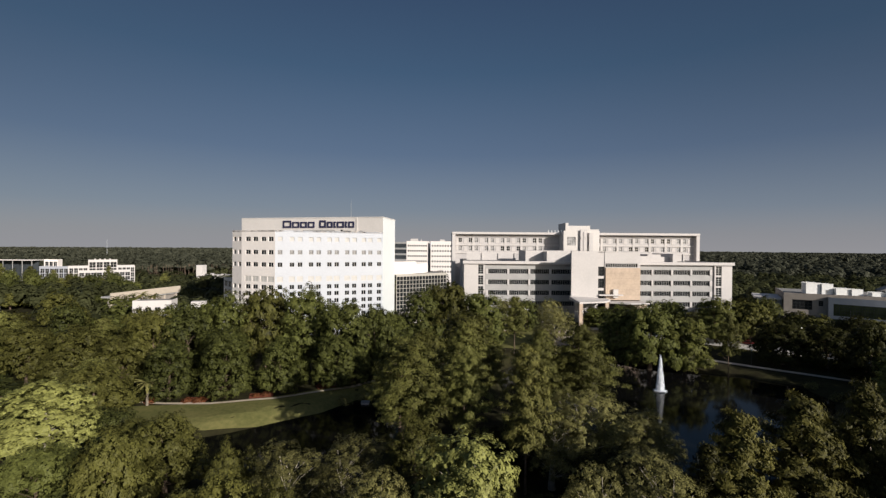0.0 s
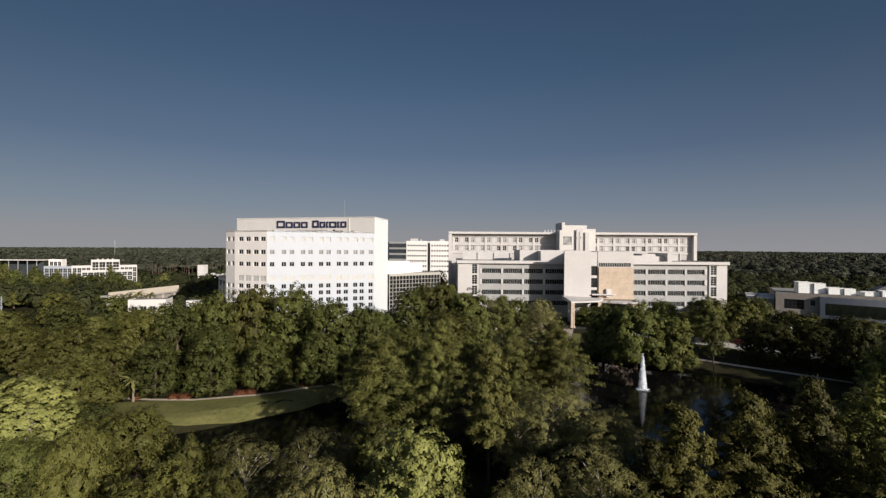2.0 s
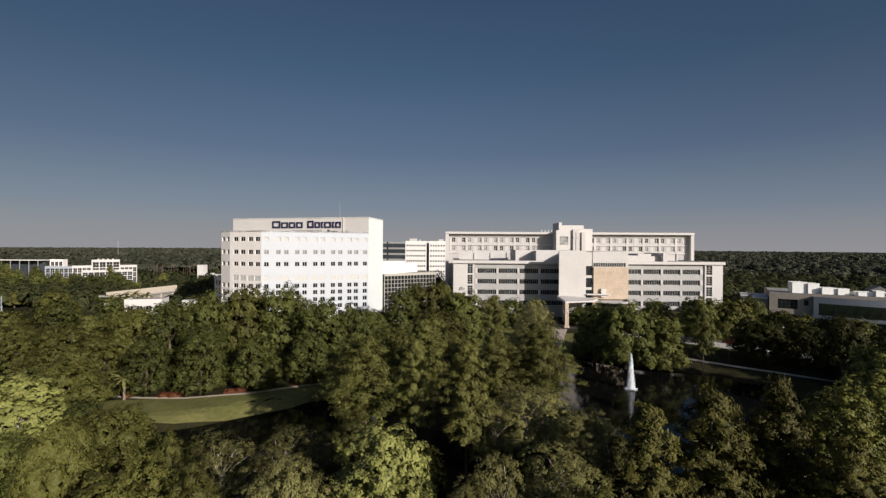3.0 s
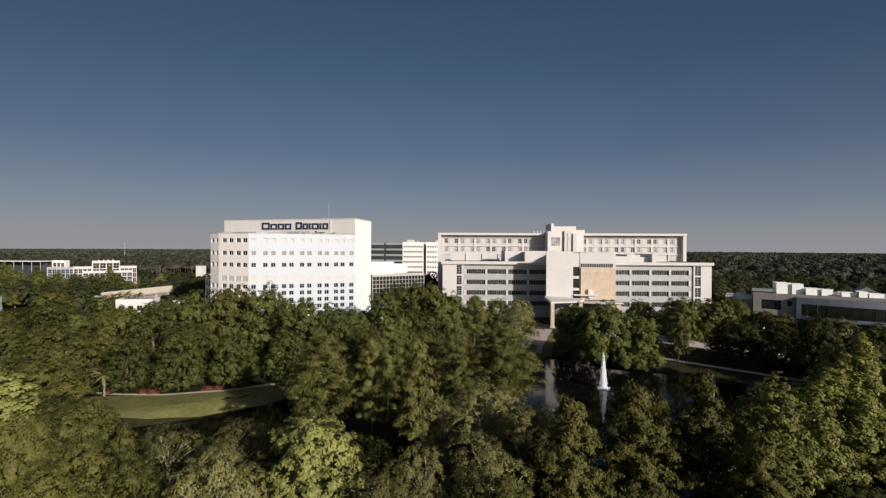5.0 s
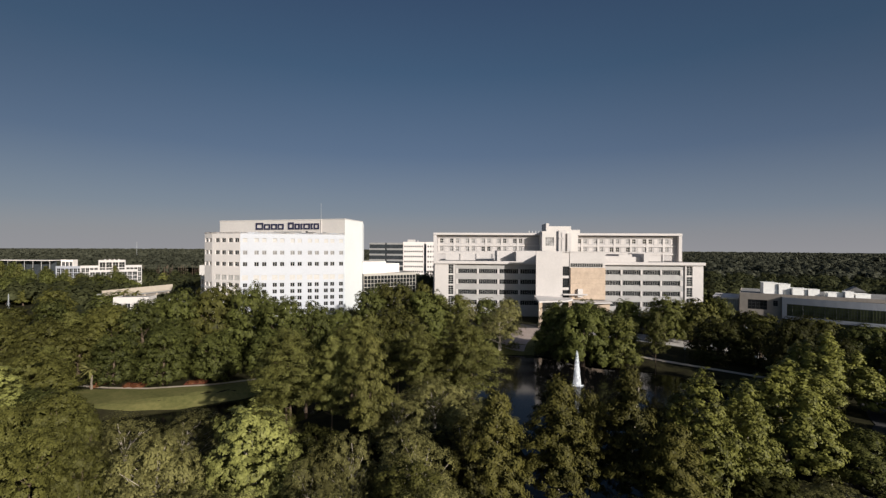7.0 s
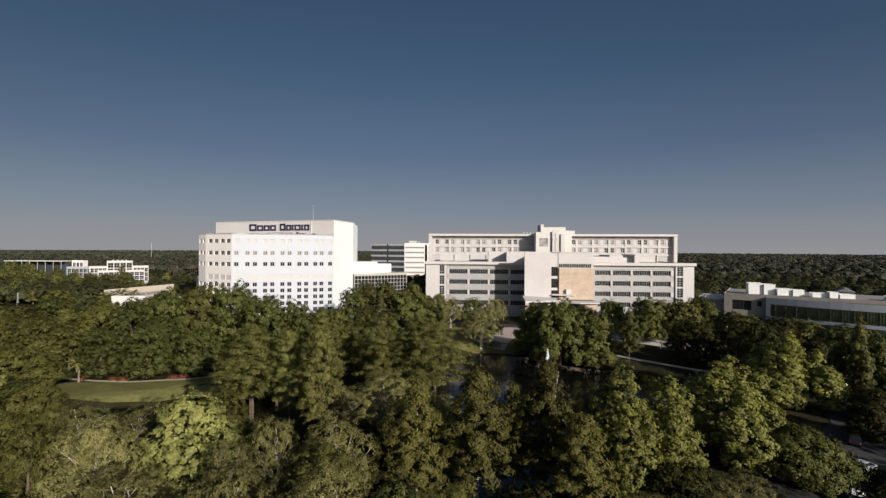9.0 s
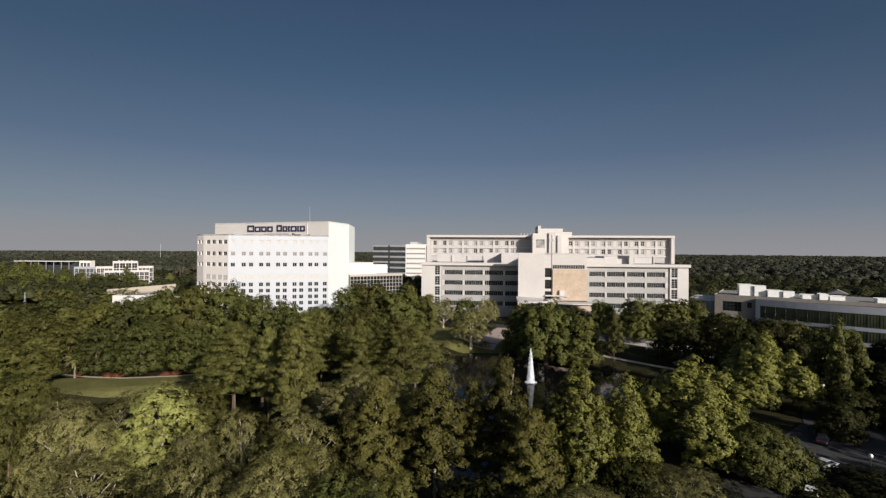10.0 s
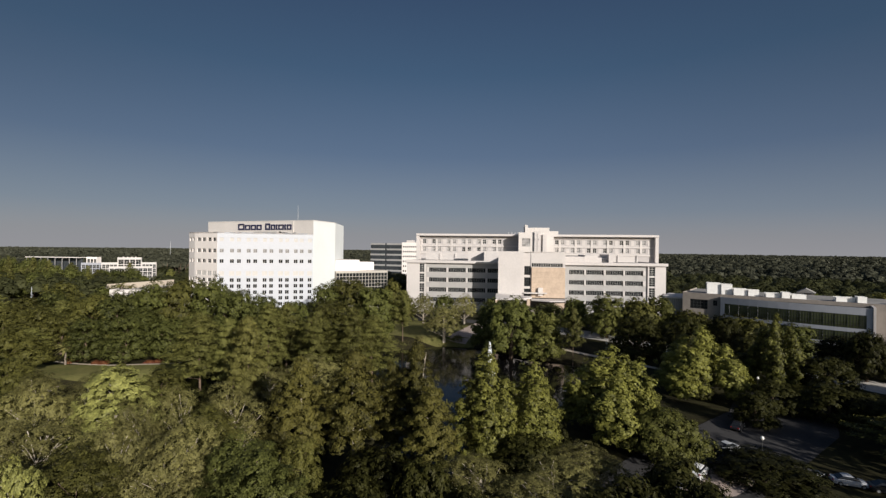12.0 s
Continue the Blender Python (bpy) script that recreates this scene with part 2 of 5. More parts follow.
# ---- building blocks ----
class Geo:
    """Gathers corners and faces of one mesh."""

    def __init__(self):
        self.v, self.f = [], []

    def quad(self, *pts):
        k = len(self.v)
        self.v += [tuple(p) for p in pts]
        self.f.append(tuple(range(k, k + len(pts))))
        return self

    def box(self, x0, y0, z0, x1, y1, z1):
        return self.prism([(x0, y0), (x1, y0), (x1, y1), (x0, y1)], z0, z1)

    def prism(self, plan, z0, z1, bottom=True):
        """An upright prism over a plan that runs anticlockwise, seen from above."""
        k, n = len(self.v), len(plan)
        self.v += [(x, y, z0) for x, y in plan] + [(x, y, z1) for x, y in plan]
        self.f += [(k + i, k + (i + 1) % n, k + n + (i + 1) % n, k + n + i) for i in range(n)]
        self.f.append(tuple(k + n + i for i in range(n)))
        if bottom:
            self.f.append(tuple(k + i for i in reversed(range(n))))
        return self

    def tube(self, pts, radii, sides=6):
        k = len(self.v)
        for i, (p, r) in enumerate(zip(pts, radii)):
            p = Vector(p)
            d = (Vector(pts[min(i + 1, len(pts) - 1)]) - Vector(pts[max(i - 1, 0)])).normalized()
            a = d.orthogonal().normalized()
            b = d.cross(a)
            for s in range(sides):
                w = 2 * math.pi * s / sides
                self.v.append(tuple(p + (a * math.cos(w) + b * math.sin(w)) * r))
        for i in range(len(pts) - 1):
            for s in range(sides):
                t = (s + 1) % sides
                self.f.append((k + i * sides + s, k + i * sides + t, k + (i + 1) * sides + t, k + (i + 1) * sides + s))
        self.f.append(tuple(k + (len(pts) - 1) * sides + s for s in range(sides)))
        return self

    def mesh(self, name, mat):
        me = bpy.data.meshes.new(name)
        me.from_pydata(self.v, [], self.f)
        me.materials.append(mat)
        me.update()
        return me


def part(name, geo, mat, parent, label="", m=None):
    """One mesh under a thing or a part. geo: a Geo, or a mesh that alike parts share."""
    ob = new(name, geo.mesh(name, mat) if isinstance(geo, Geo) else geo)
    ob.parent = parent
    if m is not None:
        ob.matrix_basis = m
    return tagged(ob, label)


def thing(name, x, y, z, label, category, turn=0.0, group="", kind=""):
    ob = new(name)
    ob.matrix_basis = pose(x, y, z, 0, 0, turn)
    ob.empty_display_size = 0.5
    return tagged(ob, label, category, group, kind)


def inside(x, y, poly):
    hit = False
    for (x0, y0), (x1, y1) in zip(poly, poly[1:] + poly[:1]):
        if (y0 > y) != (y1 > y) and x < (x1 - x0) * (y - y0) / (y1 - y0) + x0:
            hit = not hit
    return hit


def gap(x, y, poly):
    """The distance from the edge of a polygon, minus inside."""
    best = 1e9
    for (x0, y0), (x1, y1) in zip(poly, poly[1:] + poly[:1]):
        dx, dy = x1 - x0, y1 - y0
        s = max(0, min(1, ((x - x0) * dx + (y - y0) * dy) / (dx * dx + dy * dy)))
        best = min(best, math.hypot(x - x0 - s * dx, y - y0 - s * dy))
    return -best if inside(x, y, poly) else best


# ---- ground and water ----
POND_A = [(-52, 78), (-49, 85), (-37, 90.5), (-25, 98), (-17, 109), (-8, 110), (-4, 98), (-8, 88), (-20, 80), (-38, 74)]
POND_B = [(22, 132), (35, 146), (46, 148), (57, 146.5), (63, 137), (75, 130), (89, 125), (98, 116), (96, 104), (84, 94), (72, 86),
          (64, 76), (57, 64), (52, 54), (42, 52), (37, 60), (40, 72), (40, 80), (32, 92), (24, 104), (20, 118)]


def land(x, y):
    """The ground's height."""
    d = 60.0
    if -120 < x < 170 and 20 < y < 220:
        d = min(gap(x, y, POND_A), gap(x, y, POND_B)) + 1.2 * noise.noise((x * 0.15, y * 0.15, 0))
    s = max(0.0, min(1.0, (d + 1.5) / 9.0))
    h = -0.9 + 2.7 * s * s * (3 - 2 * s)
    far = max(0.0, min(1.0, (y - 130) / 50))
    return h + 1.4 * far + 0.25 * noise.noise((x * 0.03, y * 0.03, 3))


def ticks(lo, a, b, hi, step):
    """Marks that are step apart between a and b, and wider out to lo and hi."""
    mid = list(np.arange(a, b + 0.1, step))
    w, left, right = step, [], []
    x = a
    while x > lo:
        w *= 1.35
        x -= w
        left.append(max(x, lo))
    w, x = step, b
    while x < hi:
        w *= 1.35
        x += w
        right.append(min(x, hi))
    return left[::-1] + mid + right


gx, gy = ticks(-4500, -100, 160, 4500, 2.0), ticks(-800, 20, 190, 4700, 2.0)
g = Geo()
g.v = [(x, y, land(x, y)) for y in gy for x in gx]
w = len(gx)
g.f = [(j * w + i, j * w + i + 1, (j + 1) * w + i + 1, (j + 1) * w + i) for j in range(len(gy) - 1) for i in range(w - 1)]
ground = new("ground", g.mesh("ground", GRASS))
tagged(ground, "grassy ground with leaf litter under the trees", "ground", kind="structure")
for p in ground.data.polygons:
    p.use_smooth = True


def pond(name, poly):
    g = Geo()
    cx, cy = sum(p[0] for p in poly) / len(poly), sum(p[1] for p in poly) / len(poly)
    out = []
    for (x, y) in poly:
        d = math.hypot(x - cx, y - cy)
        out.append((x + (x - cx) / d * 3, y + (y - cy) / d * 3, 0.0))
    g.quad(*out)
    ob = new(name, g.mesh(name, WATER))
    return tagged(ob, "dark still pond water reflecting trees and sky", "pond", kind="structure")


pond("water", POND_A)
pond("water", POND_B)


def sheet(name, centre, width, mat, label, kind="structure", lift=0.06):
    """A strip that follows the land along a centre line."""
    g = Geo()
    pts = []
    for (x0, y0), (x1, y1) in zip(centre, centre[1:]):
        n = max(1, int(math.hypot(x1 - x0, y1 - y0) / 2))
        pts += [(x0 + (x1 - x0) * i / n, y0 + (y1 - y0) * i / n) for i in range(n)]
    pts.append(centre[-1])
    cross = max(2, int(width / 2))
    for i, (x, y) in enumerate(pts):
        xa, ya = pts[max(i - 1, 0)]
        xb, yb = pts[min(i + 1, len(pts) - 1)]
        d = math.hypot(xb - xa, yb - ya)
        nx, ny = -(yb - ya) / d, (xb - xa) / d
        wob = 0.25 * noise.noise((x * 0.2, y * 0.2, 7))
        for k in range(cross + 1):
            s = (k / cross - 0.5) * width + wob
            px, py = x + nx * s, y + ny * s
            g.v.append((px, py, land(px, py) + lift))
    for i in range(len(pts) - 1):
        for k in range(cross):
            a = i * (cross + 1) + k
            g.f.append((a, a + cross + 1, a + cross + 2, a + 1))
    ob = new(name, g.mesh(name, mat))
    return tagged(ob, label, name, kind=kind)


sheet("lawn", [(-70, 93.5), (-60, 94.2), (-47, 95.8), (-35, 100), (-24.5, 106), (-15, 114.5)], 12.6, LAWN, "mown green lawn sloping to the dark pond")
sheet("lawn", [(10, 176), (28, 169), (44, 163), (58, 158)], 32, LAWN, "mown green lawn beside the pond and entrance", lift=0.05)
sheet("path", [(-69, 103), (-60, 101.5), (-50, 101.3), (-37, 104.6), (-24, 111.5), (-15, 118)], 1.1, SAND, "pale footpath along the lawn", lift=0.12)
sheet("path", [(70, 150), (84, 140.8), (92, 134), (104, 123.8), (110, 118.2), (116, 112.6), (126, 105), (136, 99)], 2.2, SAND, "pale footpath round the pond", lift=0.12)
for bed in ([(-65, 104), (-62.5, 104)], [(-57, 103.6), (-51.5, 104)], [(-43, 106), (-38, 107.5)], [(-29, 112.6), (-25, 114.6)]):
    sheet("mulch_bed", bed, 3.8, MULCH, "red mulch bed under the oaks", lift=0.1)
sheet("road", [(84, 176), (104, 162), (120, 150), (134, 138), (152, 118), (166, 100)], 13, CONCRETE, "pale worn concrete drive with parked cars", lift=0.09)
sheet("parking_lot", [(80, 44), (90, 54), (104, 66), (118, 78), (130, 96)], 18, ASPHALT, "shaded asphalt parking lot among trees", lift=0.09)
sheet("paving", [(76, 47), (84, 48), (92, 51), (97, 55)], 6, PAVING, "pinkish paved parking bay in the sun", lift=0.14)
sheet("paving", [(47, 151), (49.5, 158), (54, 170), (60, 186)], 9, PAVING, "pale paved walk to the entrance", lift=0.1)
sheet("road", [(20, 192), (60, 187), (110, 184), (150, 190)], 9, ASPHALT, "asphalt drive before the entrance", lift=0.12)


# ---- buildings ----
def facade(geo, p, q, z0, z1, holes=(), deep=0.35):
    """A wall from p to q in plan, its outer face to the right of that way, with holes (along, along, low, high) that have reveals."""
    p, q = Vector((*p, 0)), Vector((*q, 0))
    length = (q - p).length
    d = (q - p) / length
    n = Vector((d.y, -d.x, 0))

    def at(u, z, back=0.0):
        return tuple(p + d * u - n * back + Vector((0, 0, z)))

    us = sorted({0.0, length, *[round(h[0], 3) for h in holes], *[round(h[1], 3) for h in holes]})
    zs = sorted({z0, z1, *[round(h[2], 3) for h in holes], *[round(h[3], 3) for h in holes]})
    for a, b in zip(us, us[1:]):
        for c, e in zip(zs, zs[1:]):
            um, zm = (a + b) / 2, (c + e) / 2
            if not any(h[0] < um < h[1] and h[2] < zm < h[3] for h in holes):
                geo.quad(at(a, c), at(b, c), at(b, e), at(a, e))
    for a, b, c, e in holes:
        geo.quad(at(a, c), at(b, c), at(b, c, deep), at(a, c, deep))
        geo.quad(at(a, e, deep), at(b, e, deep), at(b, e), at(a, e))
        geo.quad(at(a, c, deep), at(a, e, deep), at(a, e), at(a, c))
        geo.quad(at(b, c), at(b, e), at(b, e, deep), at(b, c, deep))
    return geo


def on_wall(p, q, u, z, back):
    """The pose on a wall: x along it, y into it."""
    d = (Vector(q) - Vector(p)).normalized()
    return pose(p[0] + d.x * u - d.y * back, p[1] + d.y * u + d.x * back, z, 0, 0, math.degrees(math.atan2(d.y, d.x)))


PANES = {}


def window(parent, p, q, u0, u1, z0, z1, glass, bars=1, rails=0, frame_mat=None, deep=0.3, bar=0.08):
    """A pane in a hole of a wall, with a frame of upright bars and rails before it."""
    w, h = round(u1 - u0, 2), round(z1 - z0, 2)
    key = (w, h, glass.name, bars, rails, bar)
    if key not in PANES:
        pane = Geo().box(0, 0, 0, w, 0.06, h).mesh("pane", glass)
        f = Geo()
        e = 0.05
        f.box(0, -0.06, 0, e, 0, h).box(w - e, -0.06, 0, w, 0, h).box(e, -0.06, 0, w - e, 0, e).box(e, -0.06, h - e, w - e, 0, h)
        for i in range(bars):
            x = w * (i + 1) / (bars + 1)
            f.box(x - bar / 2, -0.055, e, x + bar / 2, 0, h - e)
        for i in range(rails):
            z = h * (i + 1) / (rails + 1)
            f.box(e, -0.05, z - bar / 2, w - e, 0, z + bar / 2)
        PANES[key] = (pane, f.mesh("frame", frame_mat or MULLION))
    win = part("window", PANES[key][0], None, parent, m=on_wall(p, q, u0, z0, deep))
    part("frame", PANES[key][1], None, win)
    return win


# the tall white building with the sign
OX, OY = -45.0, 182.0
tower = thing("clinic_building", OX, OY, 0, "tall warm-white stucco building with small paired windows and rooftop sign", "building")
A, B, C, D, E, K = [(x - OX, y - OY) for x, y in ((-55.9, 163.0), (-18.4, 175.2), (-15.0, 195.0), (-70.0, 168.8), (-80.2, 194.4), (-74.7, 171.9))]
N1, N2 = (-20 - OX, 224 - OY), (-86 - OX, 224 - OY)
ROWS_L = [(38.8, 40.4), (34.0, 35.6), (29.5, 31.1), (21.3, 22.9), (18.7, 20.3), (16.0, 17.6), (13.4, 15.0), (10.8, 12.4), (8.1, 9.7)]
COLS_L = [(0.9, 2.5), (5.0, 6.6), (7.8, 9.4), (11.7, 13.3), (14.4, 16.0), (18.3, 19.9), (21.0, 22.6), (24.9, 26.5), (27.6, 29.2), (31.2, 32.8), (33.7, 35.3), (37.2, 38.8)]
COLS_S = [(0.7, 3.0), (4.0, 6.3), (7.7, 10.0), (11.1, 13.4)]


def wall_of(parent, name, p, q, z0, z1, cols, rows, blinds=(), pale=-1, mat=STUCCO):
    holes = [(u0, u1, za, zb) for u0, u1 in cols for za, zb in rows] + [(u0 - 0.25, u1 + 0.25, za, zb) for u0, u1 in cols for za, zb in blinds]
    part(name, facade(Geo(), p, q, z0, z1, holes), mat, parent)
    for u0, u1 in cols:
        for i, (za, zb) in enumerate(rows):
            # On the sunny front, glare is put into the top two rows' window colour.
            window(parent, p, q, u0, u1, za, zb, PALEPANE if i == pale else GREYPANE if i == pale + 1 and pale == 0 else GLASS, 1, 0, bar=0.1)
        for za, zb in blinds:
            window(parent, p, q, u0 - 0.25, u1 + 0.25, za, zb, PALEPANE, 1, 0, STUCCO, deep=0.15)


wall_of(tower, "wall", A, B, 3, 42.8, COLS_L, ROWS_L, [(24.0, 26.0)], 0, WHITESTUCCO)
# Walls with less sun get lighter stucco, making up in colour for lost light.
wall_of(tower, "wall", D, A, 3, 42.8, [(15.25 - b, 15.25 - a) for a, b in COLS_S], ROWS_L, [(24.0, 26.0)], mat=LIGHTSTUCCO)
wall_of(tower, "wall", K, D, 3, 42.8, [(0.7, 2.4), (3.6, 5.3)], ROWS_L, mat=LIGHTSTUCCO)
part("wall", facade(facade(facade(facade(Geo(), B, C, 3, 48.7), C, N1, 3, 48.7), N1, N2, 3, 42.8), N2, K, 3, 42.8), SIDEWHITE, tower)
part("roof", Geo().quad(*[(x, y, 42.2) for x, y in (K, D, A, B, C, N1, N2)]), ROOF, tower)
part("parapet", facade(facade(facade(Geo(), B, A, 42.2, 42.8), A, D, 42.2, 42.8), D, K, 42.2, 42.8), STUCCO, tower)
pent = Geo()
facade(facade(pent, E, B, 42.2, 48.7), (N2[0] + 6, N2[1]), E, 42.2, 48.7)
facade(pent, N1, (N2[0] + 6, N2[1]), 42.2, 48.7)
part("penthouse", pent, STUCCO, tower, "beige penthouse wall that carries the sign")
part("roof", Geo().quad(*[(x, y, 48.3) for x, y in (E, B, C, N1, (N2[0] + 6, N2[1]))]), ROOF, tower)
cop = Geo()
for p, q in ((E, B), (B, C)):
    d = (Vector(q) - Vector(p)).normalized()
    o = Vector((d.y, -d.x)) * 0.12
    cop.prism([(p[0] + o.x, p[1] + o.y), (q[0] + o.x, q[1] + o.y), (q[0] - o.x * 4, q[1] - o.y * 4), (p[0] - o.x * 4, p[1] - o.y * 4)], 48.55, 48.85)
part("coping", cop, STUCCO, tower)
part("rib", Geo().box(-0.12, -0.25, 0, 0.12, 0, 6.3), STUCCO, tower, m=on_wall(E, B, 53.6, 42.3, 0))
vent = Geo().box(-1.6, -1, 0, 1.6, 1, 1.0).box(-2.2, -0.5, 0, -1.7, 0.5, 1.5)
part("roof_vent", vent, DARKFRAME, tower, m=on_wall(E, B, 50.5, 42.2, -3))
part("roof_vent", Geo().box(-4.5, -0.4, 0, 4.5, 0.4, 0.9), DARKFRAME, tower, m=on_wall(E, B, 38, 42.2, -3.5))
duct = Geo().tube([(0, 0, 0), (0.6, 0, 1.0), (1.8, 0, 0.9), (2.6, 0, 0.1)], [0.16] * 4)
part("roof_duct", duct, STEEL, tower, m=on_wall(E, B, 55.5, 42.2, -2.5))
mast = Geo().tube([(0, 0, 0), (0, 0, 4), (0, 0, 9)], [0.14, 0.1, 0.05], 6)
part("antenna", mast, STEEL, tower, m=pose(-34 - OX, 195 - OY, 48.3))

# the sign: plain strokes in place of a brand name
sign = thing("rooftop_sign", OX, OY, 0, "row of plain dark navy blocks standing on the penthouse wall", "sign")
glyph_heads = (1.0, 0.82, 0.82, 0.82, None, 1.0, 0.82, 0.82, 0.82, 0.82, 0.82)
u = 20.2
for head, wide in zip(glyph_heads, (4.0, 3.4, 3.2, 3.2, 1.6, 3.1, 2.7, 1.3, 3.3, 1.3, 2.8)):
    wide *= 1.1
    if head:
        h = 3.0 * head
        bar = Geo().box(0, -0.28, 0, wide - 0.55, 0, h * 0.24).box(0, -0.28, h * 0.76, wide - 0.55, 0, h)
        bar.box(0, -0.28, h * 0.24, min(0.6, wide * 0.4), 0, h * 0.76)
        if wide > 2:
            bar.box(wide - 1.15, -0.28, h * 0.24, wide - 0.55, 0, h * 0.76)
        part("block", bar, NAVY, sign, m=on_wall(E, B, u, 44.6, -0.02))
    u += wide
part("lower_bar", Geo().box(0, -0.2, 0, 14, 0, 0.6), SPANDREL, sign, m=on_wall(E, B, 30, 43.2, -0.02))

# low podium beside it, and the link with its glazed front
podium = thing("podium_block", -78, 178, 0, "low grey podium block beside the tall building", "building", -50)
hol = [(0.6 + 4.6 * i, 4.6 + 4.6 * i, z, z + 2.3) for i in range(3) for z in (20.8, 17.6, 14.4, 11.2)]
part("wall", facade(facade(Geo(), (-8, 0), (6, 0), 2, 24.3, hol), (-8, 14), (-8, 0), 2, 24.3), STUCCO, podium)
part("roof", Geo().quad((-8, 0, 24.0), (6, 0, 24.0), (6, 14, 24.0), (-8, 14, 24.0)), ROOF, podium)
for h in hol:
    window(podium, (-8, 0), (6, 0), *h, BLUEGLASS, 1, 0)

LP, LQ = (-14.2, 194.0), (8.4, 208.4)
link = thing("glazed_link", LP[0], LP[1], 0, "low link with a grid of dark glazing and pale brown mullions", "building", math.degrees(math.atan2(LQ[1] - LP[1], LQ[0] - LP[0])))
ll = math.hypot(LQ[0] - LP[0], LQ[1] - LP[1])
lh = [(0.3 + i * (ll - 0.4) / 16, 0.3 + (i + 1) * (ll - 0.4) / 16 - 0.13, 22.4 - 1.76 * k, 24.03 - 1.76 * k) for i in range(16) for k in range(9)]
part("wall", facade(facade(Geo(), (0, 0), (ll, 0), 3, 25.2, lh), (ll, 0), (ll, 14), 3, 25.2), LINKFRAME, link)
part("roof", Geo().box(0, 0.3, 24.6, ll, 14, 24.9), ROOF, link)
for h in lh:
    window(link, (0, 0), (ll, 0), *h, GLASS, 0, 0, LINKFRAME, bar=0.04)
upper = thing("link_penthouse", -15, 196, 0, "plain white stucco box above the glazed link", "building", 50)
part("wall", Geo().box(0, 0, 22, 14, 12, 30.3), LIGHTSTUCCO, upper)
part("annex", Geo().box(14.1, 1.2, 22, 24, 11, 29.2), LIGHTSTUCCO, upper, "lower plain white stucco box")
part("coping", Geo().box(-0.1, -0.1, 30.3, 14.1, 12.1, 30.5), STUCCO, upper)

# the long hospital with its tall slab behind
R = thing("hospital_building", 17.2, 215.8, 0, "long white hospital with grey spandrels, ribbon windows and taller rear slab", "building", -2.24)
ROWS_R = [(24.4, 26.7), (19.2, 21.5), (14.0, 16.3), (8.8, 11.1)]
STR_L = [(11.8, 21.1), (22.1, 31.3), (32.3, 41.6), (42.6, 53.8)]
STR_R = [(84.0, 91.4), (92.3, 100.9), (101.9, 110.3), (111.2, 119.8)]


th_l = [(6.9, 9.4, z, z + 4.4) for z in (24.3, 19.1, 13.9, 8.7)]
th_r = [(122.6 - 80, 125.4 - 80, z, z + 4.4) for z in (24.3, 19.1, 13.9, 8.7)]


def wing(start, end, tall, field, strips, first):
    p, q = (start, 0), (end, 0)
    part("wall", facade(Geo(), p, q, 3, 29.2, [*tall, (field[0] - start, field[1] - start, 3.0, 28.9)], 0.7), WHITE, R)
    for h in tall:
        window(R, p, q, *h, GLASS, 1, 3, bar=0.11)
    p, q = (field[0], 0.7), (field[1], 0.7)
    hs = [(a - field[0], b - field[0], z0, z1) for a, b in strips for z0, z1 in ROWS_R]
    part("spandrel", facade(Geo(), p, q, 3, 29.2, hs, 0.5), SPANDREL, R, "grey recessed spandrel field")
    for h in hs:
        window(R, p, q, *h, GLASS, 9, 0, MULLION, deep=0.4, bar=0.07)
    posts = [(s[1], t[0]) for s, t in zip(strips, strips[1:])]
    posts.append((strips[0][0] - 1.2, strips[0][0]) if first else (strips[-1][1], strips[-1][1] + 1.2))
    for a, b in posts:
        for z0, z1 in ROWS_R:
            part("pier", Geo().box(0, 0, 0, b - a, 0.45, 2.5), WHITE, R, m=pose(a, 0.27, z0 - 0.1))


wing(0, 54.4, th_l, (10.2, 54.4), STR_L, True)
wing(80, 130.5, th_r, (80, 121.9), STR_R, False)
part("cornice", Geo().box(-0.6, -0.9, 29.2, 54.4, 1.2, 30.6), WHITE, R, "projecting white cornice")
part("cornice", Geo().box(80, -0.9, 29.2, 131.2, 1.2, 30.6), WHITE, R, "projecting white cornice")
part("wall", facade(facade(facade(Geo(), (130.5, 0), (130.5, 46), 3, 30.4), (130.5, 46), (0, 46), 3, 30.4), (0, 46), (0, 0), 3, 30.4), WHITE, R)
part("fin", Geo().box(130.5, 9, 3, 133.2, 22, 28.8), WHITE, R, "white stair bay at the end")
part("roof", Geo().quad((0, 0, 29.9), (130.5, 0, 29.9), (130.5, 46, 29.9), (0, 46, 29.9)), ROOF, R)

# entrance block in the middle
made_before = set(R.children)
p, q = (48.2, -16.5), (60.4, -16.5)
part("entrance_block", Geo().box(48.2, -16.5, 13.9, 60.4, -15.4, 35.8).box(50.2, -16.2, 3, 60.4, -15.4, 13.9), WHITE, R, "plain bright screen wall at the entrance")
part("wall", facade(Geo(), (54.4, 6), (54.4, -15.4), 3, 35.8), WHITE, R)
p, q = (60.4, -14.6), (64.0, -14.6)
hs = [(0.4, 3.4, z, z + 4.3) for z in (24.4, 18.9, 13.4)]
part("wall", facade(facade(Geo(), p, q, 12, 35.8, hs), (60.4, -16.5), (60.4, -14.6), 12, 35.8), WHITE, R)
for h in hs:
    window(R, p, q, *h, GLASS, 2, 2, DARKFRAME, bar=0.1)
p, q = (64.0, -14.9), (80.2, -14.9)
hs = [(0.3, 15.0, 28.4, 30.2)]
part("wall", facade(facade(Geo(), p, q, 28.2, 35.8, hs), (80.2, -14.9), (80.2, 6), 12, 35.8), WHITE, R)
window(R, p, q, *hs[0], GLASS, 17, 0, bar=0.15)
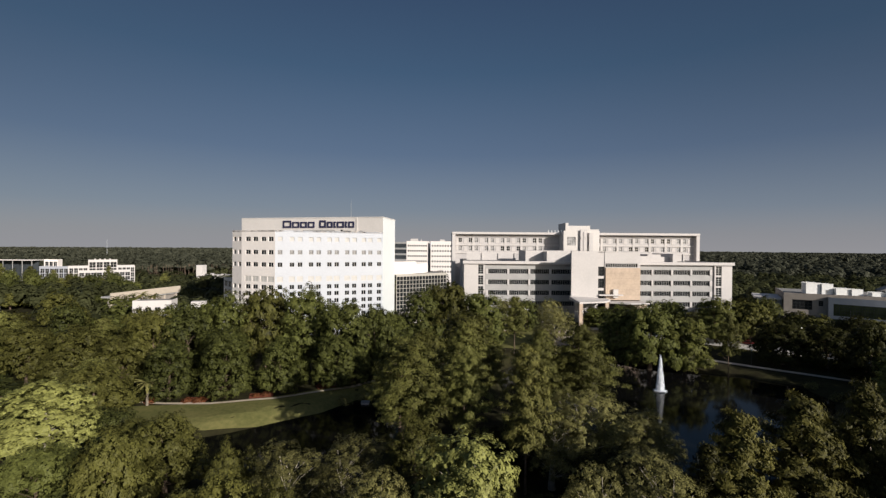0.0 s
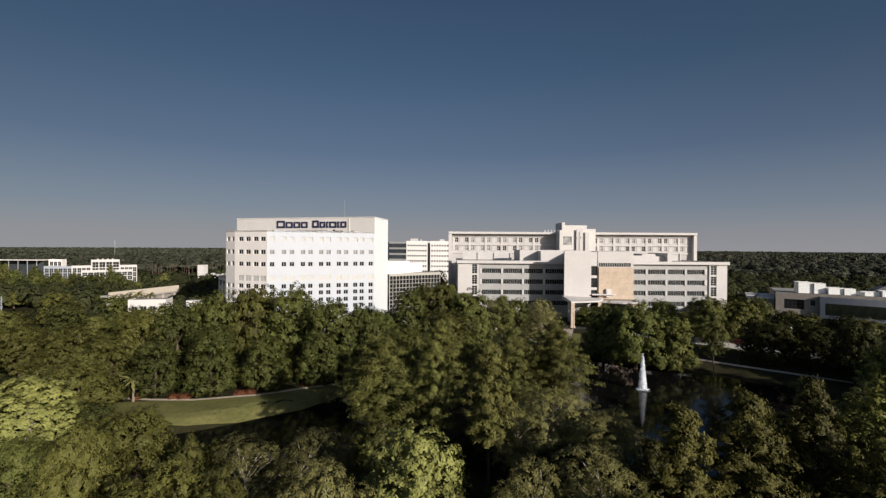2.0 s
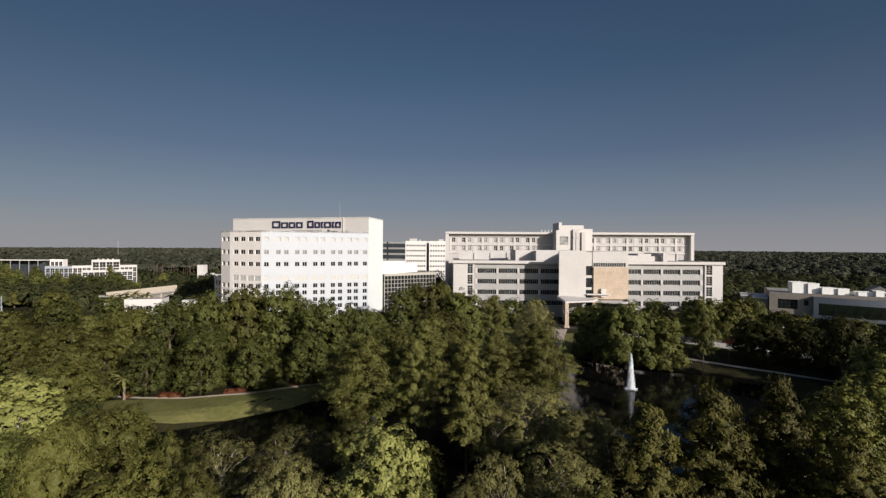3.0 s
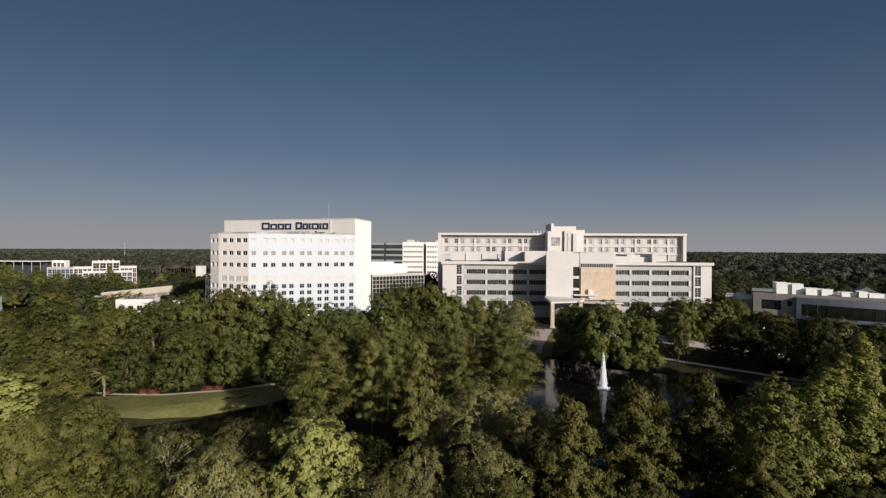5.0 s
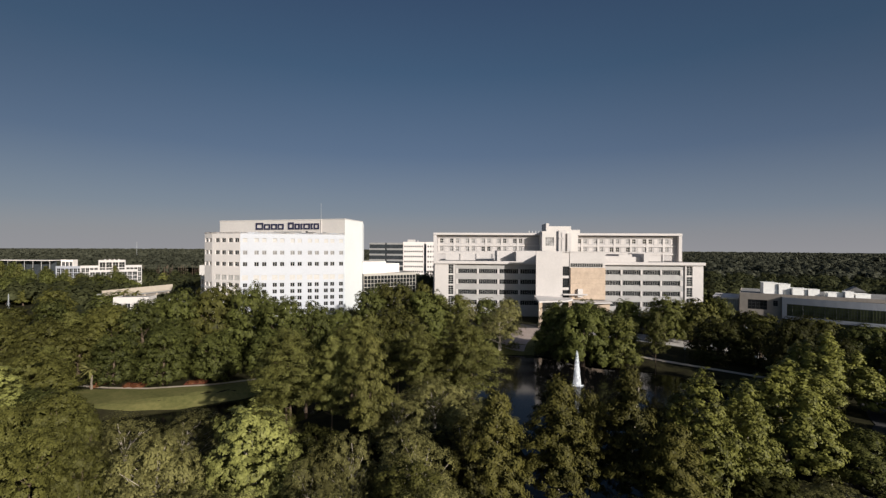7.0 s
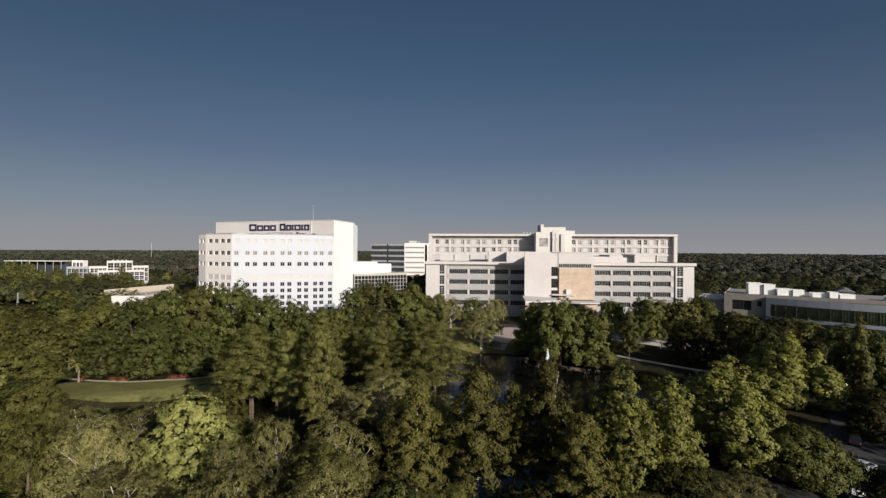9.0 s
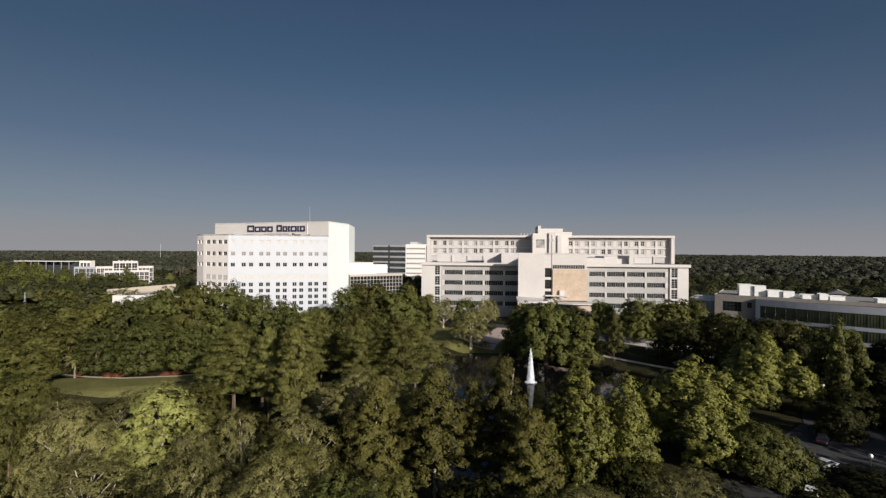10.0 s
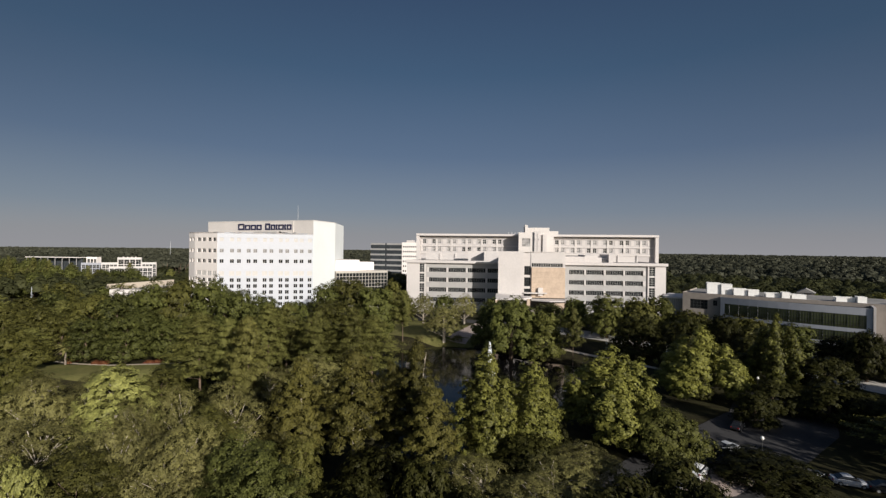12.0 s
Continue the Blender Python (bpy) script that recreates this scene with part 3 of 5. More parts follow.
part("tan_panel", Geo().box(64.3, -15.3, 13.5, 80.2, -14.5, 28.2), TAN, R, "tan stone panel over the entrance")
joint = Geo()
for i in range(1, 6):
    joint.box(64.4, -15.32, 13.5 + i * 2.45 - 0.02, 80.1, -15.29, 13.5 + i * 2.45 + 0.02)
part("joint", joint, STONE, R)
part("wall", Geo().box(64.0, -14.0, 3, 80.2, -13.4, 13.5), STONE, R)
part("low_wall", Geo().box(74.5, -22, 3, 80.2, -14.9, 12.5), TAN, R, "tan stone porch wall")
part("roof", Geo().quad((54.4, -15.4, 35.5), (80.2, -15, 35.5), (80.2, 30, 35.5), (54.4, 30, 35.5)), ROOF, R)
part("bay", Geo().box(67.4, -16.6, 14.6, 69.6, -15.3, 18.4), STUCCO, R, "small white bay")
part("bay", Geo().box(60.6, -17.6, 15.6, 71.5, -15.35, 16.1), WHITE, R)
# canopy over the drive
can = Geo().prism([(47.2, -32), (60, -28), (64, -22), (64, -16.55), (47.2, -16.55)], 13.7, 14.4)
can.quad((47.2, -32, 14.404), (52, -30.6, 14.404), (48.2, -16.6, 15.2), (47.2, -16.6, 15.2))
can.quad((52, -30.6, 14.404), (60, -28, 14.404), (60.2, -16.6, 14.6), (48.2, -16.6, 15.2))
part("canopy", can, WHITE, R, "white canopy over the entrance drive")
part("porch_roof", Geo().prism([(64, -21), (72, -24.5), (81, -23), (81, -15.4), (64, -15.4)], 12.6, 13.1), WHITE, R, "thin flat porch roof")
for cu, cv in ((47.9, -31.3), (62.5, -21.5)):
    part("column", Geo().box(-0.75, -0.75, 3, 0.75, 0.75, 13.7).box(-1.0, -1.0, 3, 1.0, 1.0, 4.0), TAN, R, "tan stone column", m=pose(cu, cv, 0))

for ob in R.children:
    if ob not in made_before:
        ob.matrix_basis = pose(0, 2.8, 0) @ ob.matrix_basis

# upper tiers
part("penthouse", Geo().box(31.7, 10, 29.9, 54.4, 30, 35.7).box(40.7, 2.2, 29.9, 54.4, 10, 35.4), WHITE, R)
part("penthouse", Geo().box(80.2, 2, 29.9, 92.0, 30, 33.4).box(92.9, 8, 29.9, 99.5, 28, 34.2).box(99.6, 9, 29.9, 104.5, 28, 33.0).box(104.6, 6, 29.9, 106.8, 28, 34.6), WHITE, R)
for u0 in np.arange(3.5, 31.0, 9.4):
    part("terrace_wall", Geo().box(u0, 40, 29.9, u0 + 8.6, 40.6, 33.6).box(u0 + 8.6, 39.4, 29.9, u0 + 9.4, 40.8, 34.2), WHITE, R)
for u0 in np.arange(107.5, 128.0, 10.6):
    part("terrace_wall", Geo().box(u0, 40, 29.9, u0 + 9.8, 40.6, 33.4).box(u0 + 9.8, 39.4, 29.9, u0 + 10.5, 40.8, 34.0), WHITE, R)

# rear slab: windows in pairs between ledges
def slab(u0, u1, v, start):
    p, q = (u0, v), (u1, v)
    hs = []
    u = start
    while u + 6 < u1 - 1:
        if u > u0 + 0.4:
            hs += [(u - u0, u - u0 + 2.0, z, z + 2.6) for z in (40.2, 35.2)]
        if u + 3.5 > u0 + 0.4:
            hs += [(u + 3.5 - u0, u + 5.5 - u0, z, z + 2.6) for z in (40.2, 35.2)]
        u += 9.7
    part("wall", facade(Geo(), p, q, 3, 45.0, hs), SLABFRONT, R, "pale grey recessed front of the rear slab")
    for h in hs:
        window(R, p, q, *h, GREYPANE if (round(h[0]) + round(h[2])) % 3 else GLASS, 1, 1, bar=0.14)
    led = Geo()
    for z, t in ((38.2, 0.9), (33.4, 1.0), (43.4, 0.4)):
        led.box(u0, v - 0.5, z, u1, v, z + t)
    part("ledge", led, WHITE, R, "white ledge")
    u = start
    while u + 6 < u1 - 1:
        part("panel", Geo().box(u + 2.05, v - 0.3, 35.0, u + 3.45, v - 0.004, 43.0), WHITE, R)
        part("panel", Geo().box(u + 6.6, v - 0.15, 34.8, u + 8.6, v - 0.004, 37.6), WHITE, R)
        part("panel", Geo().box(u + 6.6, v - 0.15, 39.6, u + 8.6, v - 0.004, 42.8), WHITE, R)
        u += 9.7


slab(-2.6, 60.2, 53.5, -4.2)
slab(81.1, 142.0, 53.5, 83.2)
part("frame_fin", Geo().box(-4.6, 50.6, 3, -2.6, 74, 46.2), WHITE, R, "white end fin of the rear slab")
part("frame_fin", Geo().box(142.0, 50.6, 3, 143.9, 74, 46.2), WHITE, R, "white end fin of the rear slab")
part("cornice", Geo().box(-4.6, 50.2, 45.0, 60.2, 54, 46.3), WHITE, R)
part("cornice", Geo().box(81.1, 50.2, 45.0, 143.9, 54, 46.3), WHITE, R)
part("wall", facade(Geo(), (143.9, 74), (-4.6, 74), 3, 46.0), WHITE, R)
part("roof", Geo().quad((-4.6, 50.6, 45.2), (143.9, 50.6, 45.2), (143.9, 74, 45.2), (-4.6, 74, 45.2)), ROOF, R)
hs = [(2.0, 7.0, 38.6, 43.6)]
part("core", facade(facade(facade(Geo(), (60.2, 43.5), (81.1, 43.5), 29, 47.2, hs), (60.2, 54), (60.2, 43.5), 29, 47.2), (81.1, 43.5), (81.1, 54), 29, 47.2), STUCCO, R, "plain white stair core")
window(R, (60.2, 43.5), (81.1, 43.5), *hs[0], GREYPANE, 3, 2)
part("roof", Geo().quad((60.2, 43.5, 47.0), (81.1, 43.5, 47.0), (81.1, 54, 47.0), (60.2, 54, 47.0)), ROOF, R)
part("core_rib", Geo().box(69.6, 42.2, 33, 73.4, 43.5, 47.8).box(71.3, 41.9, 35, 72.1, 42.2, 46.4).box(69.9, 41.9, 42.6, 73.2, 42.2, 43.4), WHITE, R, "raised rib with a crossbar")
part("core_rib", Geo().box(74.5, 41.6, 29, 76.8, 43.5, 46.0), WHITE, R)
part("roof_tower", Geo().box(66.2, 56, 45.2, 79.8, 72, 50.7).box(79.8, 57, 45.2, 85.5, 70, 48.6), STUCCO, R, "rooftop plant tower")
part("roof_tower", Geo().box(64.6, 55.6, 45.2, 66.4, 72, 52.4), STUCCO, R)
for k in range(5):
    part("roof_vent", Geo().box(0, 0, 0, 0.7, 0.7, 1.3).box(0.1, 0.1, 1.3, 0.6, 0.6, 1.6), STEEL, R, m=pose(54 + k * 2.0, 56, 46.2))

# twin office blocks far behind
def office(x, y, wide, label):
    ob = thing("office_building", x, y, 0, label, "building", -4, "far office blocks")
    cols = [(1.0 + i * (wide - 1.6) / 9, 1.0 + i * (wide - 1.6) / 9 + 1.25) for i in range(9)]
    hs = [(a, b, z, z + 1.6) for a, b in cols for z in (37.2, 32.7, 28.2, 23.7, 19.2, 14.7)]
    part("wall", facade(facade(Geo(), (0, 0), (wide, 0), 3, 42.0, hs), (wide, 0), (wide, 26), 3, 42.0), LIGHTSTUCCO, ob)
    for h in hs:
        window(ob, (0, 0), (wide, 0), *h, GLASS, 0, 0, bar=0.1)
    part("roof", Geo().quad((0, 0, 41.4), (wide, 0, 41.4), (wide, 26, 41.4), (0, 26, 41.4)), ROOF, ob)
    return ob


o1 = office(-17.4, 392, 19.0, "white office block with rows of small dark windows")
side = Geo().box(-34, 0.5, 3, 0, 30, 41.0)
part("glass_wing", side, BLUEGLASS, o1, "dark blue-grey glass wing", m=pose(0, 0, 0, 0, 0, -14))
for z in (39.6, 34.6, 29.6, 24.6, 19.6, 14.6):
    for u0, u1 in ((-34.2, -18.2), (-16.4, 0.0)):
        part("band", Geo().box(u0, 0.2, z, u1, 0.5, z + 1.6), SPANDREL, o1, m=pose(0, 0, 0, 0, 0, -14))
part("roof_plant", Geo().box(3, 6, 41.4, 9, 14, 44.2).box(12, 5, 41.4, 13, 6, 43.4), WHITE, o1)
o2 = office(3.6, 388, 22.0, "white office block with rows of small dark windows")
part("roof_plant", Geo().box(8, 5, 41.4, 12, 12, 43.6), WHITE, o2)

# low brown-grey wing with a bowed pale front
G0, G1 = (136.4, 166.0), (186.0, 132.5)
ga = math.degrees(math.atan2(G1[1] - G0[1], G1[0] - G0[0]))
lab = thing("research_building", G0[0], G0[1], 0, "low brown-grey stone building with a bowed pale panel front", "building", ga)
gl = 92.0
hs = [(2.6, 8.6, 14.6, 18.2), (10.4, 11.8, 16.2, 18.2), (2.6, 8.6, 9.0, 12.2), (10.4, 11.8, 9.6, 12.0)]
part("wall", facade(facade(facade(Geo(), (0, 0), (gl, 0), 2, 20.7, hs), (0, 30), (0, 0), 2, 20.7), (gl, 0), (gl, 30), 2, 20.7), STONE, lab)
for h in hs:
    window(lab, (0, 0), (gl, 0), *h, GLASS, 4 if h[1] - h[0] > 3 else 1, 2, DARKFRAME)
part("roof", Geo().quad((0, 0, 20.2), (gl, 0, 20.2), (gl, 30, 20.2), (0, 30, 20.2)), ROOF, lab)
N = 14
bow = [(13.0 + 41.0 * i / N, -1.5 - 6.0 * i / N - 1.4 * math.sin(math.pi * i / N)) for i in range(N + 1)]
for i in range(N):
    p, q = bow[i], bow[i + 1]
    w = math.hypot(q[0] - p[0], q[1] - p[1])
    hs = [(0.0 if 0 < i else 1.4, w if i < N - 1 else w - 1.4, 13.2, 17.5), (0.0, w, 8.4, 12.0), (0.0, w, 4.2, 7.2)]
    part("pale_panel", facade(Geo(), p, q, 2, 19.8, hs, 0.1), PANEL, lab)
    for h in hs:
        window(lab, p, q, *h, GREENGLASS, 3, 3, DARKFRAME, deep=0.1, bar=0.07)
part("pale_panel", facade(facade(Geo(), (13.0, 0), bow[0], 2, 19.8), bow[-1], (54.0, 0), 2, 19.8), PANEL, lab)
# The shadow line behind the panel is put into this roof's dark colour.
part("bow_roof", Geo().quad(*[(x, y, 19.4) for x, y in bow], (54.0, 0, 19.4), (13.0, 0, 19.4)), DARKFRAME, lab, "low roof behind the bowed front, its shadow line put into a dark colour")
part("end_blade", Geo().box(54.1, -7.9, 2, 54.7, 0, 20.1), WHITE, lab, "white end blade of the bowed front")
for u0, v0, du, dv, h in ((7.5, 6, 4.6, 4.0, 4.2), (12.3, 6.5, 3.6, 3.4, 3.9), (16.4, 6, 4.4, 3.0, 2.5), (21.0, 6.5, 3.4, 2.4, 2.3), (26.5, 6, 4.4, 3.2, 1.5),
                          (31.2, 6, 2.4, 2.6, 2.1), (34.0, 6.5, 4.2, 3.0, 1.5), (46.0, 6, 5.0, 3.0, 1.5), (51.4, 6, 2.4, 2.4, 2.0), (62, 6, 5, 3, 1.6)):
    unit = Geo().box(0, 0, 0, du, 0.15, h).box(du - 0.15, 0.15, 0, du, dv, h).box(0, 0.15, 0, 0.15, dv, h).box(0.15, dv - 0.15, 0, du - 0.15, dv, h)
    plant_screen = part("roof_unit", unit, MACHINE, lab, "white rooftop plant screen", m=pose(u0, v0, 20.2, 0, 0, 14))
    part("plant", Geo().box(0.3, 0.3, 0, du - 0.3, dv - 0.3, h - 0.25), STEEL, plant_screen, "grey plant inside the screen")
    part("rim", Geo().box(-0.08, -0.08, h, du + 0.08, 0.2, h + 0.1).box(-0.08, dv - 0.2, h, du + 0.08, dv + 0.08, h + 0.1), MACHINE, plant_screen)
low = thing("service_building", G0[0], G0[1], 0, "low service building with upright pale fins and a white roof edge", "building", ga)
part("wall", Geo().box(-8.0, 3.0, 2, -0.3, 20, 17.6), SPANDREL, low)
for i in range(12):
    part("fin", Geo().box(-8.0 + i * 0.68, 2.6, 2, -7.84 + i * 0.68, 3.0, 17.4), MULLION, low)
part("roof_edge", Geo().prism([(-9.2, 4.6), (-8.4, 2.9), (-6.6, 2.2), (-3.6, 1.9), (-0.3, 1.9), (-0.3, 20.4), (-9.2, 20.4)], 17.6, 18.3), WHITE, low, "white curved roof edge")
shed = thing("gabled_pavilion", 189, 176, 0, "small pavilion with a grey gabled roof behind the wing", "building", 55)
part("wall", Geo().box(-3.4, -2.6, 2, 3.4, 2.6, 20.8), STONE, shed)
gr = Geo()
gr.quad((-3.9, -3.1, 20.6), (3.9, -3.1, 20.6), (3.9, 0, 22.3), (-3.9, 0, 22.3)).quad((3.9, 3.1, 20.6), (-3.9, 3.1, 20.6), (-3.9, 0, 22.3), (3.9, 0, 22.3))
gr.quad((-3.9, -3.1, 20.6), (-3.9, 0, 22.3), (-3.9, 3.1, 20.6)).quad((3.9, -3.1, 20.6), (3.9, 3.1, 20.6), (3.9, 0, 22.3))
part("roof", gr, ROOF, shed)

# low hall, ramp wall and white boxes among the trees
hall = thing("low_hall", -107, 165, 0, "low white hall with square dark windows among trees", "building", 14)
hs = [(1.0 + 3.0 * i, 2.9 + 3.0 * i, 12.4, 14.4) for i in range(4)]
part("wall", facade(facade(Geo(), (0, 0), (12.4, 0), 2, 16.9, hs), (12.4, 0), (12.4, 8), 2, 16.9), STUCCO, hall)
part("wall", facade(Geo(), (0, 8), (0, 0), 2, 16.9), STUCCO, hall)
part("roof", Geo().quad((0, 0, 16.5), (12.4, 0, 16.5), (12.4, 8, 16.5), (0, 8, 16.5)), ROOF, hall)
for h in hs:
    window(hall, (0, 0), (12.4, 0), *h, GLASS, 1, 0)
part("annex", Geo().box(12.4, 5, 2, 30, 20, 12.4), SPANDREL, hall)
part("roof_unit", Geo().box(17, 8, 12.4, 22, 11, 15.2), WHITE, hall)
deck = thing("parking_deck", -134.8, 195, 0, "tan parking deck with long plain parapet", "parking deck", math.degrees(math.atan2(38, 8.6)))
part("parapet", Geo().box(0, 0, 13.4, 39, 0.5, 16.4), BEIGE, deck)
part("slab", Geo().box(10, 0.5, 12.8, 38.5, 16, 13.5), SPANDREL, deck)
part("back_wall", Geo().box(0, 1.4, 2, 38.5, 1.8, 13.4), STONE, deck)
for i in range(6):
    part("column", Geo().box(0, 0, 2, 0.7, 0.7, 12.8), BEIGE, deck, m=pose(1 + i * 7.2, 1, 0))
white = thing("white_block", -168, 330, 0, "small plain white block behind the trees", "building")
part("wall", Geo().box(1.5, 0, 2, 6, 6, 22.6), STUCCO, white)
part("annex", Geo().box(6, 1, 2, 34, 8, 15.6), WHITE, white)
part("roof_unit", Geo().box(10, 2, 15, 12.5, 4, 16.6), WHITE, white)
part("roof_unit", Geo().box(18, 2, 15, 21, 4, 16.2), WHITE, white)


def far_block(x, y, wide, z0, z1, bays, label, turn=0.0, rows=3, deep=9.0, mat=WHITE):
    ob = thing("far_building", x, y, 0, label, "building", turn, "far low buildings")
    step = (wide - 0.6) / bays
    rh = (z1 - 1.2 - z0) / rows
    hs = [(0.6 + i * step, 0.6 + (i + 1) * step - 0.4, z0 + k * rh, z0 + (k + 1) * rh - 0.4) for i in range(bays) for k in range(rows)]
    part("wall", facade(facade(facade(Geo(), (0, 0), (wide, 0), 2, z1, hs), (wide, 0), (wide, deep), 2, z1), (0, deep), (0, 0), 2, z1), mat, ob)
    for h in hs:
        window(ob, (0, 0), (wide, 0), *h, GLASS, 1, 1, bar=0.1)
    part("roof", Geo().quad((0, 0, z1 - 0.4), (wide, 0, z1 - 0.4), (wide, deep, z1 - 0.4), (0, deep, z1 - 0.4)), ROOF, ob)
    return ob


fb = far_block(-217.2, 295.7, 15.1, 10.0, 27.2, 4, "white far building with gridded glazing", 35, 4, 7.0)
for i in range(4):
    part("roof_unit", Geo().box(0, 0, 0, 0.9, 0.9, 0.9), WHITE, fb, m=pose(3 + i * 2.6, 3, 26.8))
far_block(-205.7, 305.5, 9.7, 12.0, 23.4, 4, "low white wing with gridded glazing", 35, 3, 5.0)
far_block(-226.2, 291.2, 9.9, 12.0, 23.4, 4, "low white wing with gridded glazing", 35, 3, 5.0)
far_block(-220.2, 291.2, 27.4, 11.0, 20.5, 9, "low white front tier with gridded glazing", 35, 3, 1.6)
far_block(-251.0, 300, 22.0, 12.0, 22.6, 8, "low bluish glazed far building with a pale roof", 8, 3, 8.0, PANEL)
far_block(-257.0, 311, 8.0, 14.0, 26.8, 3, "small white roof block", 8, 2, 5.0, LIGHTSTUCCO)
shelter = thing("long_canopy", -304, 308, 0, "long thin white canopy roof on slim posts", "canopy")
part("roof", Geo().box(0, -3, 26.1, 45, 6, 26.5), LIGHTSTUCCO, shelter)
part("glass_wall", Geo().box(2, 3, 2, 43, 4, 26.1), BLUEGLASS, shelter, "dark glazed wall under the canopy")
for i in range(8):
    part("post", Geo().box(-0.14, -0.14, 2, 0.14, 0.14, 26.1), SPANDREL, shelter, m=pose(1 + i * 6.1, -2.4, 0))


# ---- trees ----
def leaf_mesh(name, centres, normals, size, aspect, mat, rng, along=None, k=4):
    """Many small pointed leaves, each an island of its own."""
    n = len(centres)
    t = rng.normal(size=(n, 3)) if along is None else along + 0.35 * rng.normal(size=(n, 3))
    t -= normals * (t * normals).sum(1, keepdims=True)
    t /= np.linalg.norm(t, axis=1, keepdims=True) + 1e-9
    b = np.cross(normals, t)
    s = (size * rng.uniform(0.65, 1.35, n))[:, None]
    v = np.empty((n, 4, 3))
    v[:, 0], v[:, 2] = centres - t * s, centres + t * s
    v[:, 1], v[:, 3] = centres + b * s * aspect - normals * s * 0.15, centres - b * s * aspect - normals * s * 0.15
    if k == 3:
        v[:, 1] += t * s * 0.75
        v[:, 2] = v[:, 3] + t * s * 0.75
    v = v[:, :k]
    me = bpy.data.meshes.new(name)
    me.vertices.add(n * k)
    me.vertices.foreach_set("co", v.reshape(-1))
    me.loops.add(n * k)
    me.loops.foreach_set("vertex_index", np.arange(n * k, dtype=np.int32))
    me.polygons.add(n)
    me.polygons.foreach_set("loop_start", np.arange(0, n * k, k, dtype=np.int32))
    me.materials.append(mat)
    me.update(calc_edges=True)
    return me


def clumps_of(kind, r, h, rng):
    """Centres and radii of the needle tufts on a pine's boughs."""
    cs = []
    low = 0.34
    z = h * low
    while z < h - 0.3:
        f = (z / h - low) / (1 - low)
        reach = r * (1.0 - 0.95 * f ** 2.1) * min(1.0, 0.66 + 1.7 * f) * rng.uniform(0.72, 1.1)
        k = int(rng.integers(5, 9))
        a0 = rng.uniform(0, 6.28)
        for i in range(k):
            a = a0 + 6.28 * i / k + rng.normal() * 0.25
            far = reach * rng.uniform(0.8, 1.12)
            rise = rng.uniform(0.05, 0.3)
            steps = max(2, int(far / (r * 0.19)))
            for n in range(steps):
                q = far * (n + 1) / steps
                side = rng.normal() * 0.06 * r
                cs.append((q * math.cos(a) - side * math.sin(a), q * math.sin(a) + side * math.cos(a), z + rise * q + rng.normal() * 0.25, r * rng.uniform(0.085, 0.15)))
        z += r * rng.uniform(0.17, 0.26)
    cs += [(0, 0, h - r * 0.12, r * 0.13), (r * 0.08, 0, h - r * 0.38, r * 0.17), (-r * 0.07, r * 0.05, h - r * 0.6, r * 0.17)]
    return cs


def lobes_of(kind, r, h, rng):
    """The rounded masses of a broad crown: centre, radius across and radius upwards."""
    lobes = []
    if kind == "sycamore":
        spires = [(0, 0, h, 1.9)]
        count = int(5 + 1.3 * r)
        for i in range(count):
            a = 2.39996 * i + rng.normal() * 0.3
            f = math.sqrt((i + 1) / count)
            q = r * 0.82 * f
            spires.append((q * math.cos(a), q * math.sin(a), h * (1.0 - 0.42 * f * f) * rng.uniform(0.86, 1.02), rng.uniform(1.3, 2.1)))
        for sx, sy, hs, rs in spires:
            for t, w in ((0.22, 0.9), (0.36, 1.05), (0.5, 1.05), (0.63, 1.0), (0.75, 0.85), (0.86, 0.65), (0.95, 0.4)):
                lobes.append((sx * (1.12 - 0.22 * t) + rng.normal() * 0.4, sy * (1.12 - 0.22 * t) + rng.normal() * 0.4, hs * t, rs * w * rng.uniform(0.8, 1.2), hs * 0.085))
    else:
        low = {"gray": 0.42, "broad": 0.34, "oak": 0.3}.get(kind, 0.2)
        for count, q0, z0, lr, up in ((9, 0.70, low, 0.30, 0.16), (8, 0.66, (low + 0.6) / 2, 0.30, 0.15), (7, 0.56, 0.6, 0.30, 0.15), (6, 0.42, 0.74, 0.30, 0.14), (2, 0.14, 0.85, 0.29, 0.14)):
            a0 = rng.uniform(0, 6.28)
            for i in range(count):
                a = a0 + 6.28 * i / count + rng.normal() * 0.25
                q = r * q0 * rng.uniform(0.78, 1.14)
                lobes.append((q * math.cos(a), q * math.sin(a), h * min(0.86, z0 * rng.uniform(0.88, 1.12)), r * lr * rng.uniform(0.75, 1.2), h * up * rng.uniform(0.8, 1.12)))
    return np.array(lobes)


